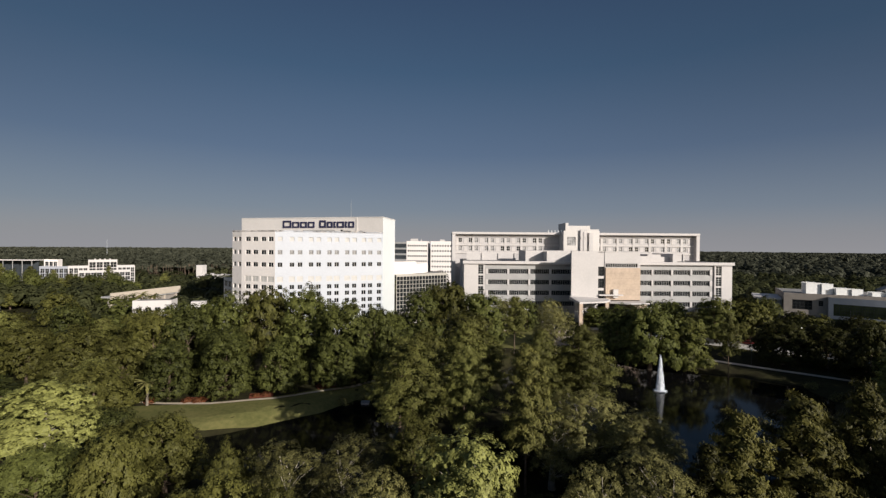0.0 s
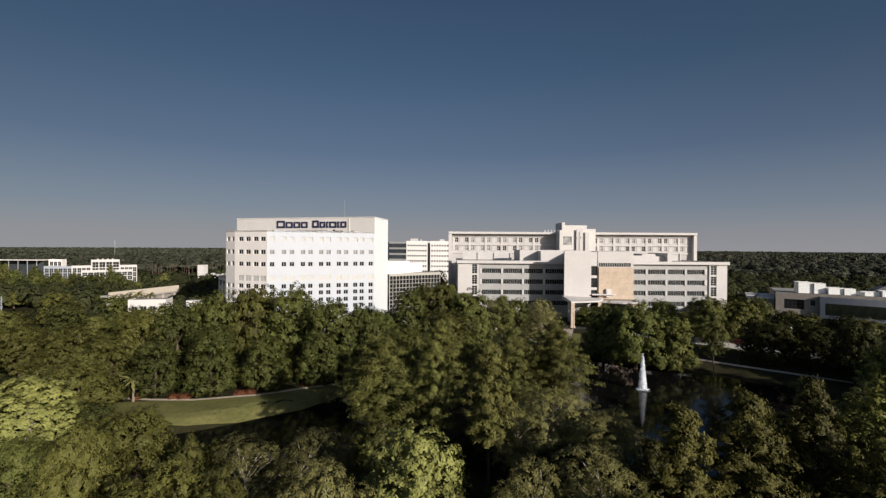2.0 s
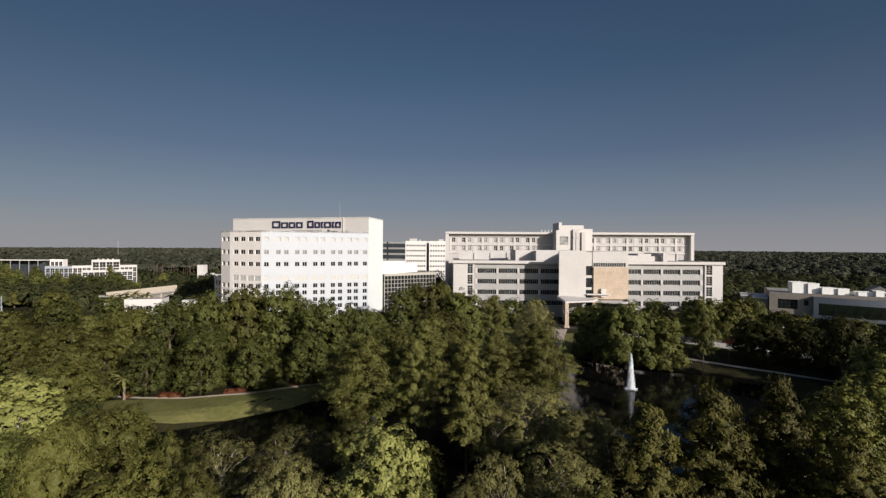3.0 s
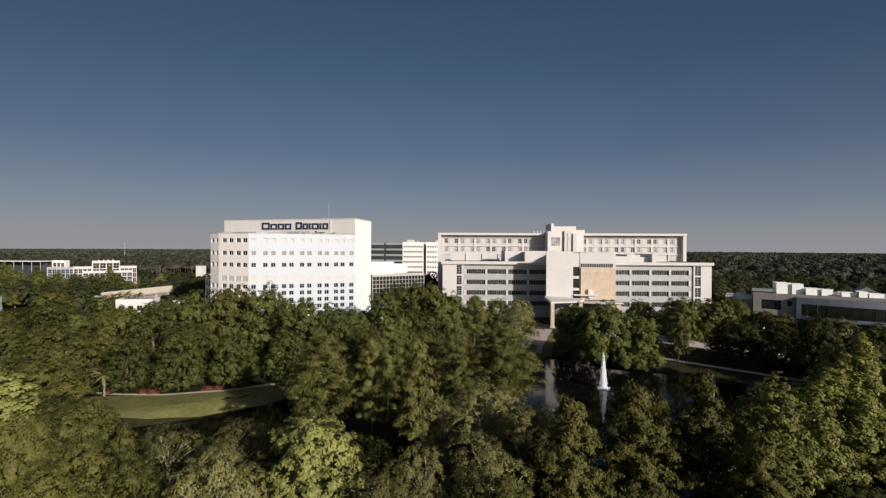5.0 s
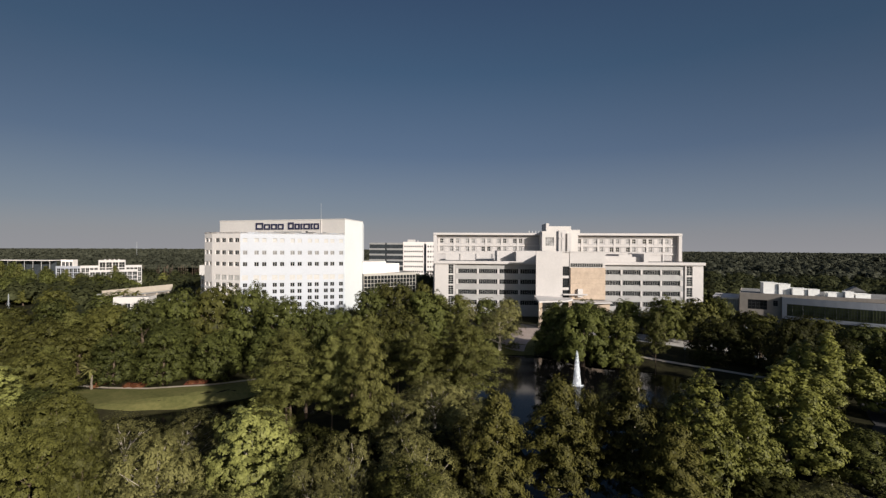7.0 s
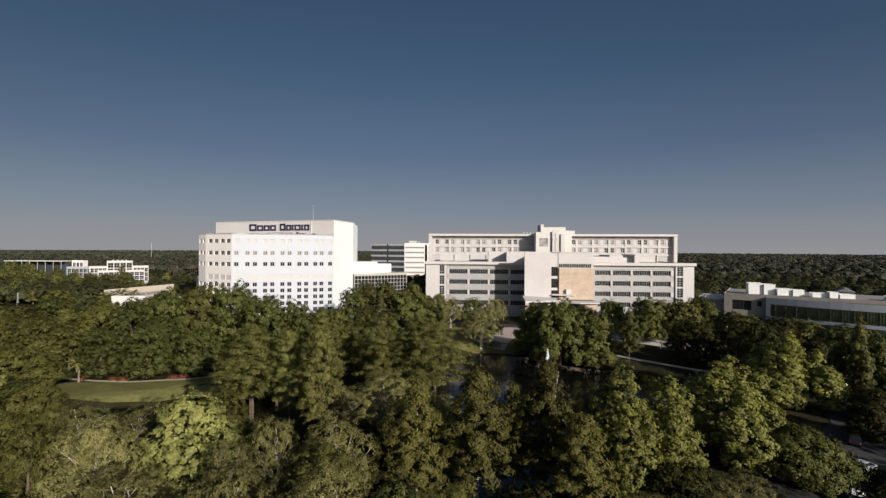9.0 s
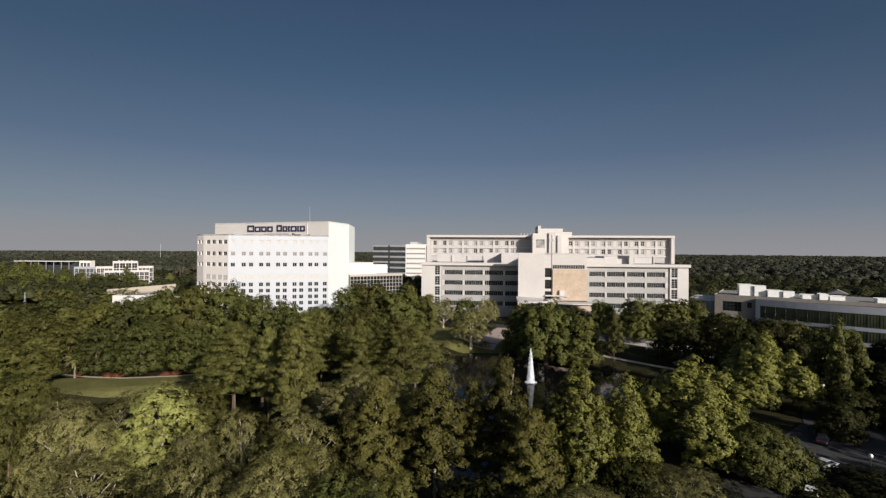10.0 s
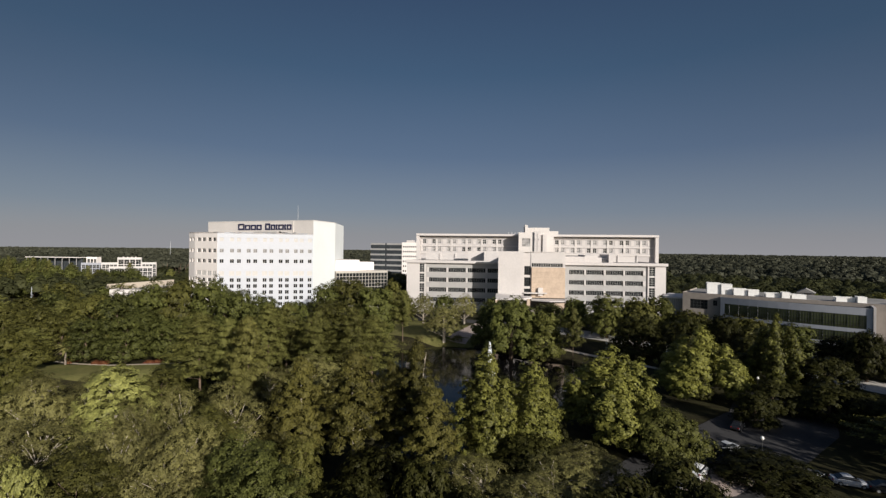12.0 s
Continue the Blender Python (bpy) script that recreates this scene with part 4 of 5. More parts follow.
def broad_crown(kind, r, h, leaves, leaf, rng):
    """Leaves on domed clumps that sit on the outside of the crown's masses, and coarse ones within."""
    lobes = lobes_of(kind, r, h, rng)
    C, D, Q = [], [], []
    size = {"gray": 0.85, "sycamore": 0.75, "broad": 0.8}.get(kind, 1.0) * (0.55 if leaf < 0.2 else 0.7 if leaf < 0.4 else 1.0)
    for x, y, z, rh, rv in lobes:
        count = int(min(150, max(14, 2.3 * rh * (rh + rv) / (2 * size * size))))
        k = np.arange(count) + 0.5
        ph, th = np.arccos(1 - 2 * k / count), k * 2.39996 + rng.uniform(0, 6.28)
        d = np.stack((np.cos(th) * np.sin(ph), np.sin(th) * np.sin(ph), np.cos(ph)), 1) + 0.2 * rng.normal(size=(count, 3))
        d /= np.linalg.norm(d, axis=1, keepdims=True)
        c = np.array((x, y, z)) + d * np.array((rh, rh, rv)) * rng.uniform(0.6, 1.12, count)[:, None]
        gone = d[:, 2] < -0.6
        for X, Y, Z, RH, RV in lobes:
            if (X, Y, Z) != (x, y, z):
                gone |= (((c - np.array((X, Y, Z))) / np.array((RH, RH, RV))) ** 2).sum(1) < 0.62
        C.append(c[~gone])
        D.append(d[~gone])
        Q.append((size * rng.uniform(0.6, 1.3, count))[~gone])
    C, D, Q = np.concatenate(C), np.concatenate(D), np.concatenate(Q)
    w = Q ** 2
    pick = rng.choice(len(C), size=leaves, p=w / w.sum())
    axis = 0.7 * D + np.array((0, 0, 0.6))
    axis /= np.linalg.norm(axis, axis=1, keepdims=True)
    e = rng.normal(size=(leaves, 3))
    e /= np.linalg.norm(e, axis=1, keepdims=True)
    e[(e * axis[pick]).sum(1) < 0.0] *= -1
    P = C[pick] + e * Q[pick][:, None] * rng.uniform(0.5, 1.15, leaves)[:, None] * np.array((1.05, 1.05, 0.9))
    P[:, 2] = np.maximum(P[:, 2], 0.5)
    whole = (P - np.array((0, 0, h * 0.45))) / np.array((r, r, h * 0.5))
    near = leaf < 0.2
    N = (0.5 if near else 0.6) * whole + 0.6 * D[pick] + (0.62 if near else 0.48) * e + 0.25 * rng.normal(size=(leaves, 3)) + np.array((0, 0, 0.12))
    S = np.full(leaves, leaf)
    A = 0.9 * e + 0.5 * D[pick] + np.array((0, 0, 0.4))
    n, deep, large = (34, 0.36, 0.17) if near or kind == "gray" else (44, 0.55, 0.27)
    for x, y, z, rh, rv in lobes:
        d = rng.normal(size=(n, 3))
        d /= np.linalg.norm(d, axis=1, keepdims=True)
        P = np.concatenate((P, np.array((x, y, z)) + d * deep * np.array((rh, rh, rv))))
        N = np.concatenate((N, d))
        S = np.concatenate((S, np.full(n, rh * large)))
        A = np.concatenate((A, rng.normal(size=(n, 3))))
    N /= np.linalg.norm(N, axis=1, keepdims=True)
    return P, N, S, A, [(*c, q) for c, q in zip(C, Q)]


KINDS = {
    "oak": (OAKLEAF, BARK, 0.55, 0.95, "dark green oak with a broad billowing crown", "oak tree"),
    "green": (GREENLEAF, BARK, 0.55, 0.95, "deep green oak with a dense billowing crown", "oak tree"),
    "meadow": (MEADOWLEAF, BARK, 0.55, 0.95, "mid-green oak with a sunlit rounded crown", "oak tree"),
    "dark": (SHADELEAF, BARK, 0.55, 0.95, "oak with a dense crown and shade put into its leaf colour", "oak tree"),
    "gray": (GREYLEAF, PALEBARK, 0.36, 0.8, "grey-green tree with pale limbs showing", "tree"),
    "sycamore": (SYCLEAF, PALEBARK, 0.6, 1.15, "light green broadleaf tree with upright tufted crown", "tree"),
    "broad": (LIMELEAF, PALEBARK, 0.6, 1.0, "light green broadleaf tree with a wide rounded crown", "tree"),
    "pine": (PINELEAF, BARK, 0.22, 1.2, "tall pine with open tufted crown", "pine tree"),
    "dark_pine": (DUSKLEAF, PALEBARK, 0.3, 1.2, "tall dark pine with a pale trunk and tufted crown", "pine tree"),
    "gold_pine": (GOLDLEAF, BARK, 0.22, 1.2, "tall yellowish pine with open tufted crown", "pine tree"),
}


def make_tree(kind, r, h, leaves, leaf, seed):
    """A tree at the origin: trunk with limbs, and a crown of leaf clumps."""
    rng = np.random.default_rng(seed)
    mat, bark, aspect, tuft, label, category = KINDS[kind]
    broad = "pine" not in kind
    if broad:
        P, N, S, along, cs = broad_crown(kind, r, h, leaves, leaf, rng)
    else:
        cs = clumps_of(kind, r, h, rng)
    wood = Geo()
    lean = rng.normal(size=2) * 0.25
    top = h * (0.96 if "pine" in kind else 0.62)
    base = 0.07 + 0.007 * h if "pine" in kind else 0.16 + 0.024 * h
    trunk = [(lean[0] * f * f * 2, lean[1] * f * f * 2, top * f - (0.5 if f == 0 else 0)) for f in (0, 0.05, 0.3, 0.6, 0.85, 1.0)]
    wood.tube(trunk, [base * 1.35, base, base * 0.8, base * 0.55, base * 0.3, 0.05], 7)
    order = rng.permutation(len(cs))[: 26 if "pine" in kind else 36 if kind == "gray" else 20]
    for i in order:
        x, y, z, cr = cs[i]
        z0 = max(h * 0.14, z - (0.25 if "pine" in kind else 0.75) * math.hypot(x, y) - 0.5)
        z0 = min(z0, top * 0.95)
        f = z0 / top
        s = (lean[0] * f * f * 2, lean[1] * f * f * 2, z0)
        m = ((s[0] + x) / 2 + rng.normal() * 0.2, (s[1] + y) / 2 + rng.normal() * 0.2, (z0 + z) / 2 + rng.uniform(-0.1, 0.35))
        far = 0.97 if not broad else 0.88 if kind == "gray" else 0.75
        e = (s[0] + (x - s[0]) * far, s[1] + (y - s[1]) * far, z0 + (z - z0) * far)
        w = base * (0.16 if broad else 0.3) * (1 - 0.5 * f)
        wood.tube([s, m, e], [w, w * 0.6, 0.04], 5)
    if not broad:
        per = max(10, leaves // len(cs))
        P, N, along = [], [], []
        for x, y, z, cr in cs:
            d = rng.normal(size=(per, 3))
            d /= np.linalg.norm(d, axis=1, keepdims=True)
            d[:, 2] = np.where(d[:, 2] < -0.15, -d[:, 2] * 0.8, d[:, 2])
            q = cr * rng.uniform(0.4, 1.2, per)[:, None] * np.array((1.15, 1.15, tuft))
            P.append(np.array((x, y, z)) + d * q)
            out = np.array((x, y, 0)) / (math.hypot(x, y) + 0.3)
            nn = d * 0.6 + out * 0.8 + 0.3 * rng.normal(size=(per, 3)) + np.array((0, 0, 0.18))
            N.append(nn / np.linalg.norm(nn, axis=1, keepdims=True))
            along.append(d + np.array((0, 0, 0.5)))
        P, N, along = np.concatenate(P), np.concatenate(N), np.concatenate(along)
        S = np.full(len(P), leaf)
        zc = np.repeat(rng.uniform(0.42, 0.92, 140) * h, 2)
        ac = rng.uniform(0, 6.28, 280)
        qc = r * 0.42 * rng.uniform(0.2, 1, 280) * (1.25 - zc / h)
        P = np.concatenate((P, np.stack((qc * np.cos(ac), qc * np.sin(ac), zc), 1)))
        nn = rng.normal(size=(280, 3))
        N = np.concatenate((N, nn / np.linalg.norm(nn, axis=1, keepdims=True)))
        along = np.concatenate((along, rng.normal(size=(280, 3))))
        S = np.concatenate((S, np.full(280, r * (0.12 if kind == "dark_pine" else 0.085))))
    me = leaf_mesh("crown", P, N, S, aspect, mat, rng, along, 3)
    ob = new("pine_tree" if "pine" in kind else "oak_tree" if kind in ("oak", "green", "meadow", "dark") else "tree")
    tagged(ob, label, category)
    part("trunk", wood, bark, ob)
    part("crown", me, None, ob)
    return ob


STOCK = {}


def stock(kind, r, h, leaves, leaf, count, near, far):
    STOCK.setdefault(kind, []).append((r, h, near, far, [[kind, r, h, leaves, leaf, 100 + 17 * i + int(r * 10) + len(kind), None] for i in range(count)]))


# kind, crown radius, height, leaves, leaf size, how many, from and to what distance
stock("oak", 5.2, 14.0, 21000, 0.13, 3, 0, 78)
stock("oak", 7.5, 14.0, 24000, 0.15, 2, 0, 78)
stock("oak", 8.0, 15.0, 11500, 0.25, 4, 78, 175)
stock("oak", 8.0, 15.0, 2400, 0.54, 2, 175, 999)
stock("green", 5.2, 14.0, 19000, 0.14, 2, 0, 78)
stock("green", 7.0, 15.0, 12000, 0.24, 4, 78, 175)
stock("green", 7.0, 15.0, 2400, 0.52, 2, 175, 999)
stock("meadow", 7.6, 8.6, 12000, 0.2, 1, 0, 100)
stock("meadow", 7.0, 15.0, 11000, 0.25, 2, 100, 999)
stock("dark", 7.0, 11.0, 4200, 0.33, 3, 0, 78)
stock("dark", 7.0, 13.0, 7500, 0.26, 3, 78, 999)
stock("gray", 5.2, 15.0, 18000, 0.125, 3, 0, 78)
stock("gray", 8.0, 14.0, 22000, 0.16, 1, 0, 78)
stock("gray", 7.0, 15.0, 8000, 0.25, 2, 78, 999)
stock("sycamore", 4.6, 18.0, 22000, 0.175, 3, 0, 78)
stock("sycamore", 8.0, 18.0, 24000, 0.23, 2, 0, 999)
stock("broad", 6.0, 16.0, 24000, 0.18, 2, 0, 999)
stock("pine", 5.8, 21.0, 20000, 0.26, 3, 0, 90)
stock("pine", 6.5, 17.0, 7000, 0.4, 2, 90, 200)
stock("pine", 6.0, 18.0, 2400, 0.58, 1, 200, 999)
stock("dark_pine", 5.0, 20.0, 22000, 0.26, 3, 0, 999)
stock("gold_pine", 4.8, 18.0, 20000, 0.26, 2, 0, 999)
NAMES = {"syc": "sycamore", "pineY": "gold_pine", "bush": "oak"}
planted = []
turns = random.Random(5)


def plant(kind, x, y, top, r, group="", coarse=0):
    """A tree whose crown reaches the height top and is r metres wide to each side."""
    kind = NAMES.get(kind, kind)
    z = max(land(x, y), 0.3) - 0.15
    r0, h0, _, _, makes = min([s for s in STOCK[kind] if s[2] <= (coarse or math.hypot(x - 25, y)) < s[3]], key=lambda s: abs(math.log(s[0] / r)))
    mk = makes[turns.randrange(len(makes))]
    turn = turns.uniform(0, 360)
    m = pose(x, y, z, 0, 0, turn) @ Matrix.Diagonal((r / r0, r / r0, (top - z) / h0, 1))
    if mk[6] is None:
        mk[6] = make_tree(*mk[:6])
        mk[6].matrix_basis = m
        ob = mk[6]
    else:
        src = mk[6]
        keep = src.matrix_basis.copy()
        src.matrix_basis = Matrix.Identity(4)
        ob = copy_thing(src, m)
        src.matrix_basis = keep
        ob.matrix_basis = m
    planted.append((x, y, r))
    return tagged(ob, group=group)


plant("broad", -61.5, 72.5, 16.0, 8.0)
plant("green", -54, 75.5, 10.4, 4.8)
plant("oak", -48.5, 71.5, 10.0, 4.6)
plant("oak", -42, 70.5, 9.4, 4.4)
plant("oak", -38.8, 64.3, 13.4, 6.2)
plant("green", -43.4, 58.1, 13.1, 5.9)
plant("green", -49.2, 56, 13.1, 5.5)
plant("oak", -26.6, 55.5, 13.5, 2.8)
plant("oak", -24.3, 57.3, 12, 2.1)
plant("gray", -17.8, 51, 15.6, 5.4)
plant("gray", -11.2, 54, 14.5, 5.5)
plant("broad", 2.2, 43.8, 19.0, 7.0)
plant("gray", -6, 39.5, 17.4, 6.6)
plant("oak", -21.3, 40, 17.2, 5.5)
plant("oak", -15.8, 40.7, 16.5, 3.7)
plant("oak", -38.5, 52.9, 15.6, 5.1)
plant("gray", 13.9, 41.6, 17.6, 3.7)
plant("gray", 20.8, 43, 17.4, 5.8)
plant("gray", 10.8, 37.6, 17.5, 3.5)
plant("oak", 21.7, 36.5, 16.3, 5.5)
plant("gold_pine", 12.3, 63, 22.9, 4.9)
plant("pine", 4.6, 69.8, 21.7, 4.2)
plant("pine", -4, 73.5, 21.8, 7.5)
plant("pine", 19.2, 81.1, 21.9, 5.5)
plant("pine", 27.2, 82.3, 22.9, 6.5)
plant("pine", 7.5, 91.2, 22, 6.1)
plant("gray", 22.7, 69.2, 15, 10.1)
plant("dark_pine", 30.6, 44.9, 20.1, 4.9)
plant("dark_pine", 38.2, 46, 21.4, 5.7)
plant("dark_pine", 47.3, 47.8, 21.9, 4.6)
plant("dark_pine", 56.6, 54.6, 16.9, 3.5)
plant("dark_pine", 50.1, 42, 17.6, 4.8)
plant("dark_pine", 27.4, 45, 16.4, 3.8)
plant("dark_pine", 43.2, 50, 18.6, 3.6)
plant("syc", 57.8, 50.9, 21.4, 5.2)
plant("syc", 65.3, 53.9, 19.2, 5.0)
plant("syc", 81.2, 68, 18.2, 10.0)
plant("syc", 109.4, 94, 18.4, 10.2)
plant("syc", 131.3, 100.5, 20.7, 6.7)
plant("meadow", 88.6, 60.7, 9.6, 7.8)
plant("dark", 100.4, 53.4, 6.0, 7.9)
plant("gray", 71.7, 46.5, 9.2, 6.8)
plant("gray", 67, 38.5, 10.6, 6.2)
plant("gray", 63.2, 33, 11, 5.4)
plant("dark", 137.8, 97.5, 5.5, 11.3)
plant("green", 31.1, 27.9, 16.5, 5.0)
plant("gray", 23.8, 28.9, 17.5, 5.1)
plant("gray", 15.1, 29.7, 16.9, 6.5)
plant("gray", 3.5, 30.4, 16.6, 6.4)
plant("broad", 13.9, 18.7, 17.7, 3.1)
plant("oak", 34.9, 33.6, 14.1, 3.5)
plant("gray", 56.3, 37, 11.3, 5.8)
plant("oak", 15.6, 23.3, 16.2, 5.9)
plant("green", 33.8, 25.1, 16.2, 6.2)
plant("gray", 22.6, 27.5, 15.9, 6.9)
plant("gray", 31.5, 66, 13.6, 5.2)
plant("pine", -5.9, 76.3, 21.7, 6.4)
plant("pine", 5.5, 85.3, 22.7, 6.1)
plant("pine", 30.1, 89.7, 19.9, 8.3)
plant("gray", 16.5, 64.2, 14, 5.6)
plant("oak", -3.4, 61.1, 14.2, 4.9)
plant("gray", 29.9, 67.8, 10.8, 8.5)
plant("pine", 21.3, 85, 18.5, 6.4)
plant("oak", -73.3, 120, 20, 8.0)
plant("green", -64.8, 122, 22.3, 8.2)
plant("green", -57.7, 128, 25.2, 8.7)
plant("oak", -48, 132, 27, 9.7)
plant("green", -35.4, 128, 25.4, 8.7)
plant("green", -24.5, 122, 23.8, 8.4)
plant("green", -15.5, 124, 22, 7.0)
plant("green", -60.5, 104.6, 15.1, 5.9)
plant("green", -48, 105.1, 16, 6.4)
plant("green", -36.5, 108.6, 15.5, 6.1)
plant("green", -24.5, 114.6, 15.3, 6.2)
plant("green", -20.7, 115.6, 11, 5.3)
plant("green", -12.3, 121.6, 11.3, 5.7)
plant("oak", -76, 112, 15, 7.0)
plant("oak", -87.7, 114, 16.7, 7.6)
plant("oak", -101.8, 116, 17, 7.7)
plant("oak", -106, 148, 12.4, 8)
plant("oak", -124, 160, 15, 8)
plant("oak", -152.5, 170, 12.5, 7)
plant("green", -13.0, 144, 16.0, 7.4)
plant("green", -2.6, 150, 23.2, 8.8)
plant("oak", 5.5, 152, 25.4, 10)
plant("green", 16.6, 148, 22.6, 9.8)
plant("pine", 27.7, 146, 20.4, 6.3)
plant("oak", 9.7, 120, 20.3, 9.4)
plant("oak", -1.3, 110, 17, 6.1)
plant("green", 60.2, 142, 18.8, 7.5)
plant("green", 67.1, 134, 22, 10)
plant("meadow", 77.2, 132, 17.4, 8.2)
plant("pine", 85.8, 125, 17.9, 3.9)
plant("meadow", 105.6, 160, 19.6, 8.4)
plant("oak", 116.8, 158, 19.6, 8.4)
plant("meadow", 127, 164, 19.4, 7.2)
plant("green", 96, 172, 17.5, 6.5)
plant("oak", 134, 158, 15.4, 6.0)
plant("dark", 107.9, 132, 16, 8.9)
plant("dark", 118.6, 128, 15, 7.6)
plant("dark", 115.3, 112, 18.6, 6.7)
plant("oak", 133.6, 149, 14.8, 7.3)
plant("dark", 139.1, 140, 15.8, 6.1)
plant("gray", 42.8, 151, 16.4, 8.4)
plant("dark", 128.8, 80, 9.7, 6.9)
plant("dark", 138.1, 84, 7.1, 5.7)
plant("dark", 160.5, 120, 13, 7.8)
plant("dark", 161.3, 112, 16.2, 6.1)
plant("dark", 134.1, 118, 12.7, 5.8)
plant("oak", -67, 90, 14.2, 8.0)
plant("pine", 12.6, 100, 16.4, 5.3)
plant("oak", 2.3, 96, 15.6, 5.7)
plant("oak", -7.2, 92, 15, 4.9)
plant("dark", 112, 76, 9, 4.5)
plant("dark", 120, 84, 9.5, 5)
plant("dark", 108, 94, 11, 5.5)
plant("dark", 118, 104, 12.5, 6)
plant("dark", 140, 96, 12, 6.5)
plant("oak", -89, 150, 12.8, 6)
plant("oak", 12.5, 203, 21, 5.5)
plant("oak", 20.9, 184, 17.2, 5.6)
plant("gray", 30.8, 181, 17, 6.4)
plant("green", 40.3, 182, 16.6, 6)
plant("gray", 49.3, 181, 17.2, 6.2)

for x, y, top, r in ((-98, 157, 14.6, 6.5), (-86, 157, 16.4, 7.0), (-79, 160, 16.5, 7.0), (-110, 156, 13.0, 6.5)):
    plant("green", x, y, top + (0.9 if x > -90 else 0.0), r)

# fill of the groves round the ponds and buildings
BLOCKED = [(POND_A, 1.0), (POND_B, 1.0), ([(-90, 160), (-15, 160), (12, 205), (170, 200), (170, 300), (-90, 230)], 3.0),
           ([(130, 172), (186, 128), (215, 150), (160, 200)], 4.0), ([(-112, 160), (-75, 165), (-75, 195), (-112, 190)], 2.0),
           ([(-160, 190), (-120, 190), (-110, 240), (-150, 240)], 2.0), ([(14, 163), (60, 150), (70, 200), (10, 200)], 0.0),
           ([(-74, 86), (-46, 88), (-20, 100), (-12, 114), (-30, 108), (-72, 104)], 1.0), ([(100, 172), (170, 98), (160, 92), (84, 164)], 0.0),
           ([(76, 40), (92, 44), (134, 92), (122, 100), (76, 60)], 1.0), ([(-312, 280), (-180, 280), (-180, 330), (-312, 330)], 2.0),
           ([(-140, 250), (-100, 250), (-100, 275), (-140, 275)], 1.0), ([(-60, 380), (40, 370), (40, 430), (-60, 430)], 2.0),
           ([(-112, 138), (-80, 138), (-80, 165), (-112, 165)], 0.0), ([(-12, 40), (70, 40), (70, -40), (-12, -40)], 0.0),
           ([(78, 146), (94, 136), (118, 116), (112, 106), (98, 118), (76, 136)], 0.5), ([(-210, 205), (-176, 205), (-112, 138), (-140, 138)], 0.0), ([(-224, 190), (-166, 190), (-166, 234), (-224, 234)], 1.0)]


def free(x, y, r, near=0.82):
    if any(gap(x, y, poly) < clear + 0.35 * r for poly, clear in BLOCKED):
        return False
    return all(math.hypot(x - a, y - b) > near * (r + c) * 0.8 for a, b, c in planted)


fill = random.Random(11)
for x0, x1, y0, y1, tries, lo, hi in ((-175, -60, 55, 130, 220, 7, 15), (-260, -80, 130, 250, 280, 8, 16.5), (-60, -5, 112, 160, 120, 10, 15),
                                      (140, 230, 60, 150, 150, 9, 15), (100, 140, 60, 130, 60, 6, 9),
                                      (190, 300, 150, 230, 120, 11, 17), (5, 30, 190, 214, 40, 10, 13), (70, 130, 186, 208, 60, 8, 12)):
    for i in range(tries):
        x, y, r = fill.uniform(x0, x1), fill.uniform(y0, y1), fill.uniform(5.5, 9.5)
        if free(x, y, r):
            pick = fill.random()
            plant("green" if pick < 0.4 else "oak" if pick < 0.82 else "pine", x, y, 2.5 + fill.uniform(lo, hi), r)
for i in range(60):
    x, y, r = fill.uniform(-320, -150), fill.uniform(245, 280), fill.uniform(4.5, 7)
    if all(math.hypot(x - a, y - b) > 0.5 * (r + c) for a, b, c in planted):
        plant("green" if fill.random() < 0.7 else "pine", x, y, fill.uniform(13, 20), r)
for i in range(26):
    x = -322 + i * 5.4
    plant("green" if i % 3 else "pine", x, (284 if x < -240 else 274) + fill.uniform(-5, 5), (20.8 if -226 < x < -196 else 22.8 if x > -226 else 21.8 if x > -256 else 26.0) + fill.uniform(-2, 1.5), fill.uniform(4.5, 6.5))
# tall pines outside the view, added to shade the stone building
for i in range(60):
    x, y, r = fill.uniform(196, 240), fill.uniform(88, 128), fill.uniform(4.5, 6)
    if all(math.hypot(x - a, y - b) > 0.7 * (r + c) for a, b, c in planted):
        plant("pine", x, y, fill.uniform(25, 31), r, coarse=400)
# lower trees closing the grove between near ones, shade put into their leaf colour
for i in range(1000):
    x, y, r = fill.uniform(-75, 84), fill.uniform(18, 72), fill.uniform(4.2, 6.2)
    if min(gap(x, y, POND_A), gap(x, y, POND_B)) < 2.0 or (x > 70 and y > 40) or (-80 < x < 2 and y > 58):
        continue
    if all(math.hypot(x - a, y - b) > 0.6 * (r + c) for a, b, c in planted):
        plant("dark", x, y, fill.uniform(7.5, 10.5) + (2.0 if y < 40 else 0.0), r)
# the unseen grove under the camera's way and the woods beside it, added to shade the lot and near trees
spots = []


def clear_of(x, y, r, near):
    return all(math.hypot(x - a, y - b) > near * (r + c) for a, b, c in planted) and all(math.hypot(x - a, y - b) > near * (r + c) for a, b, _, c in spots)


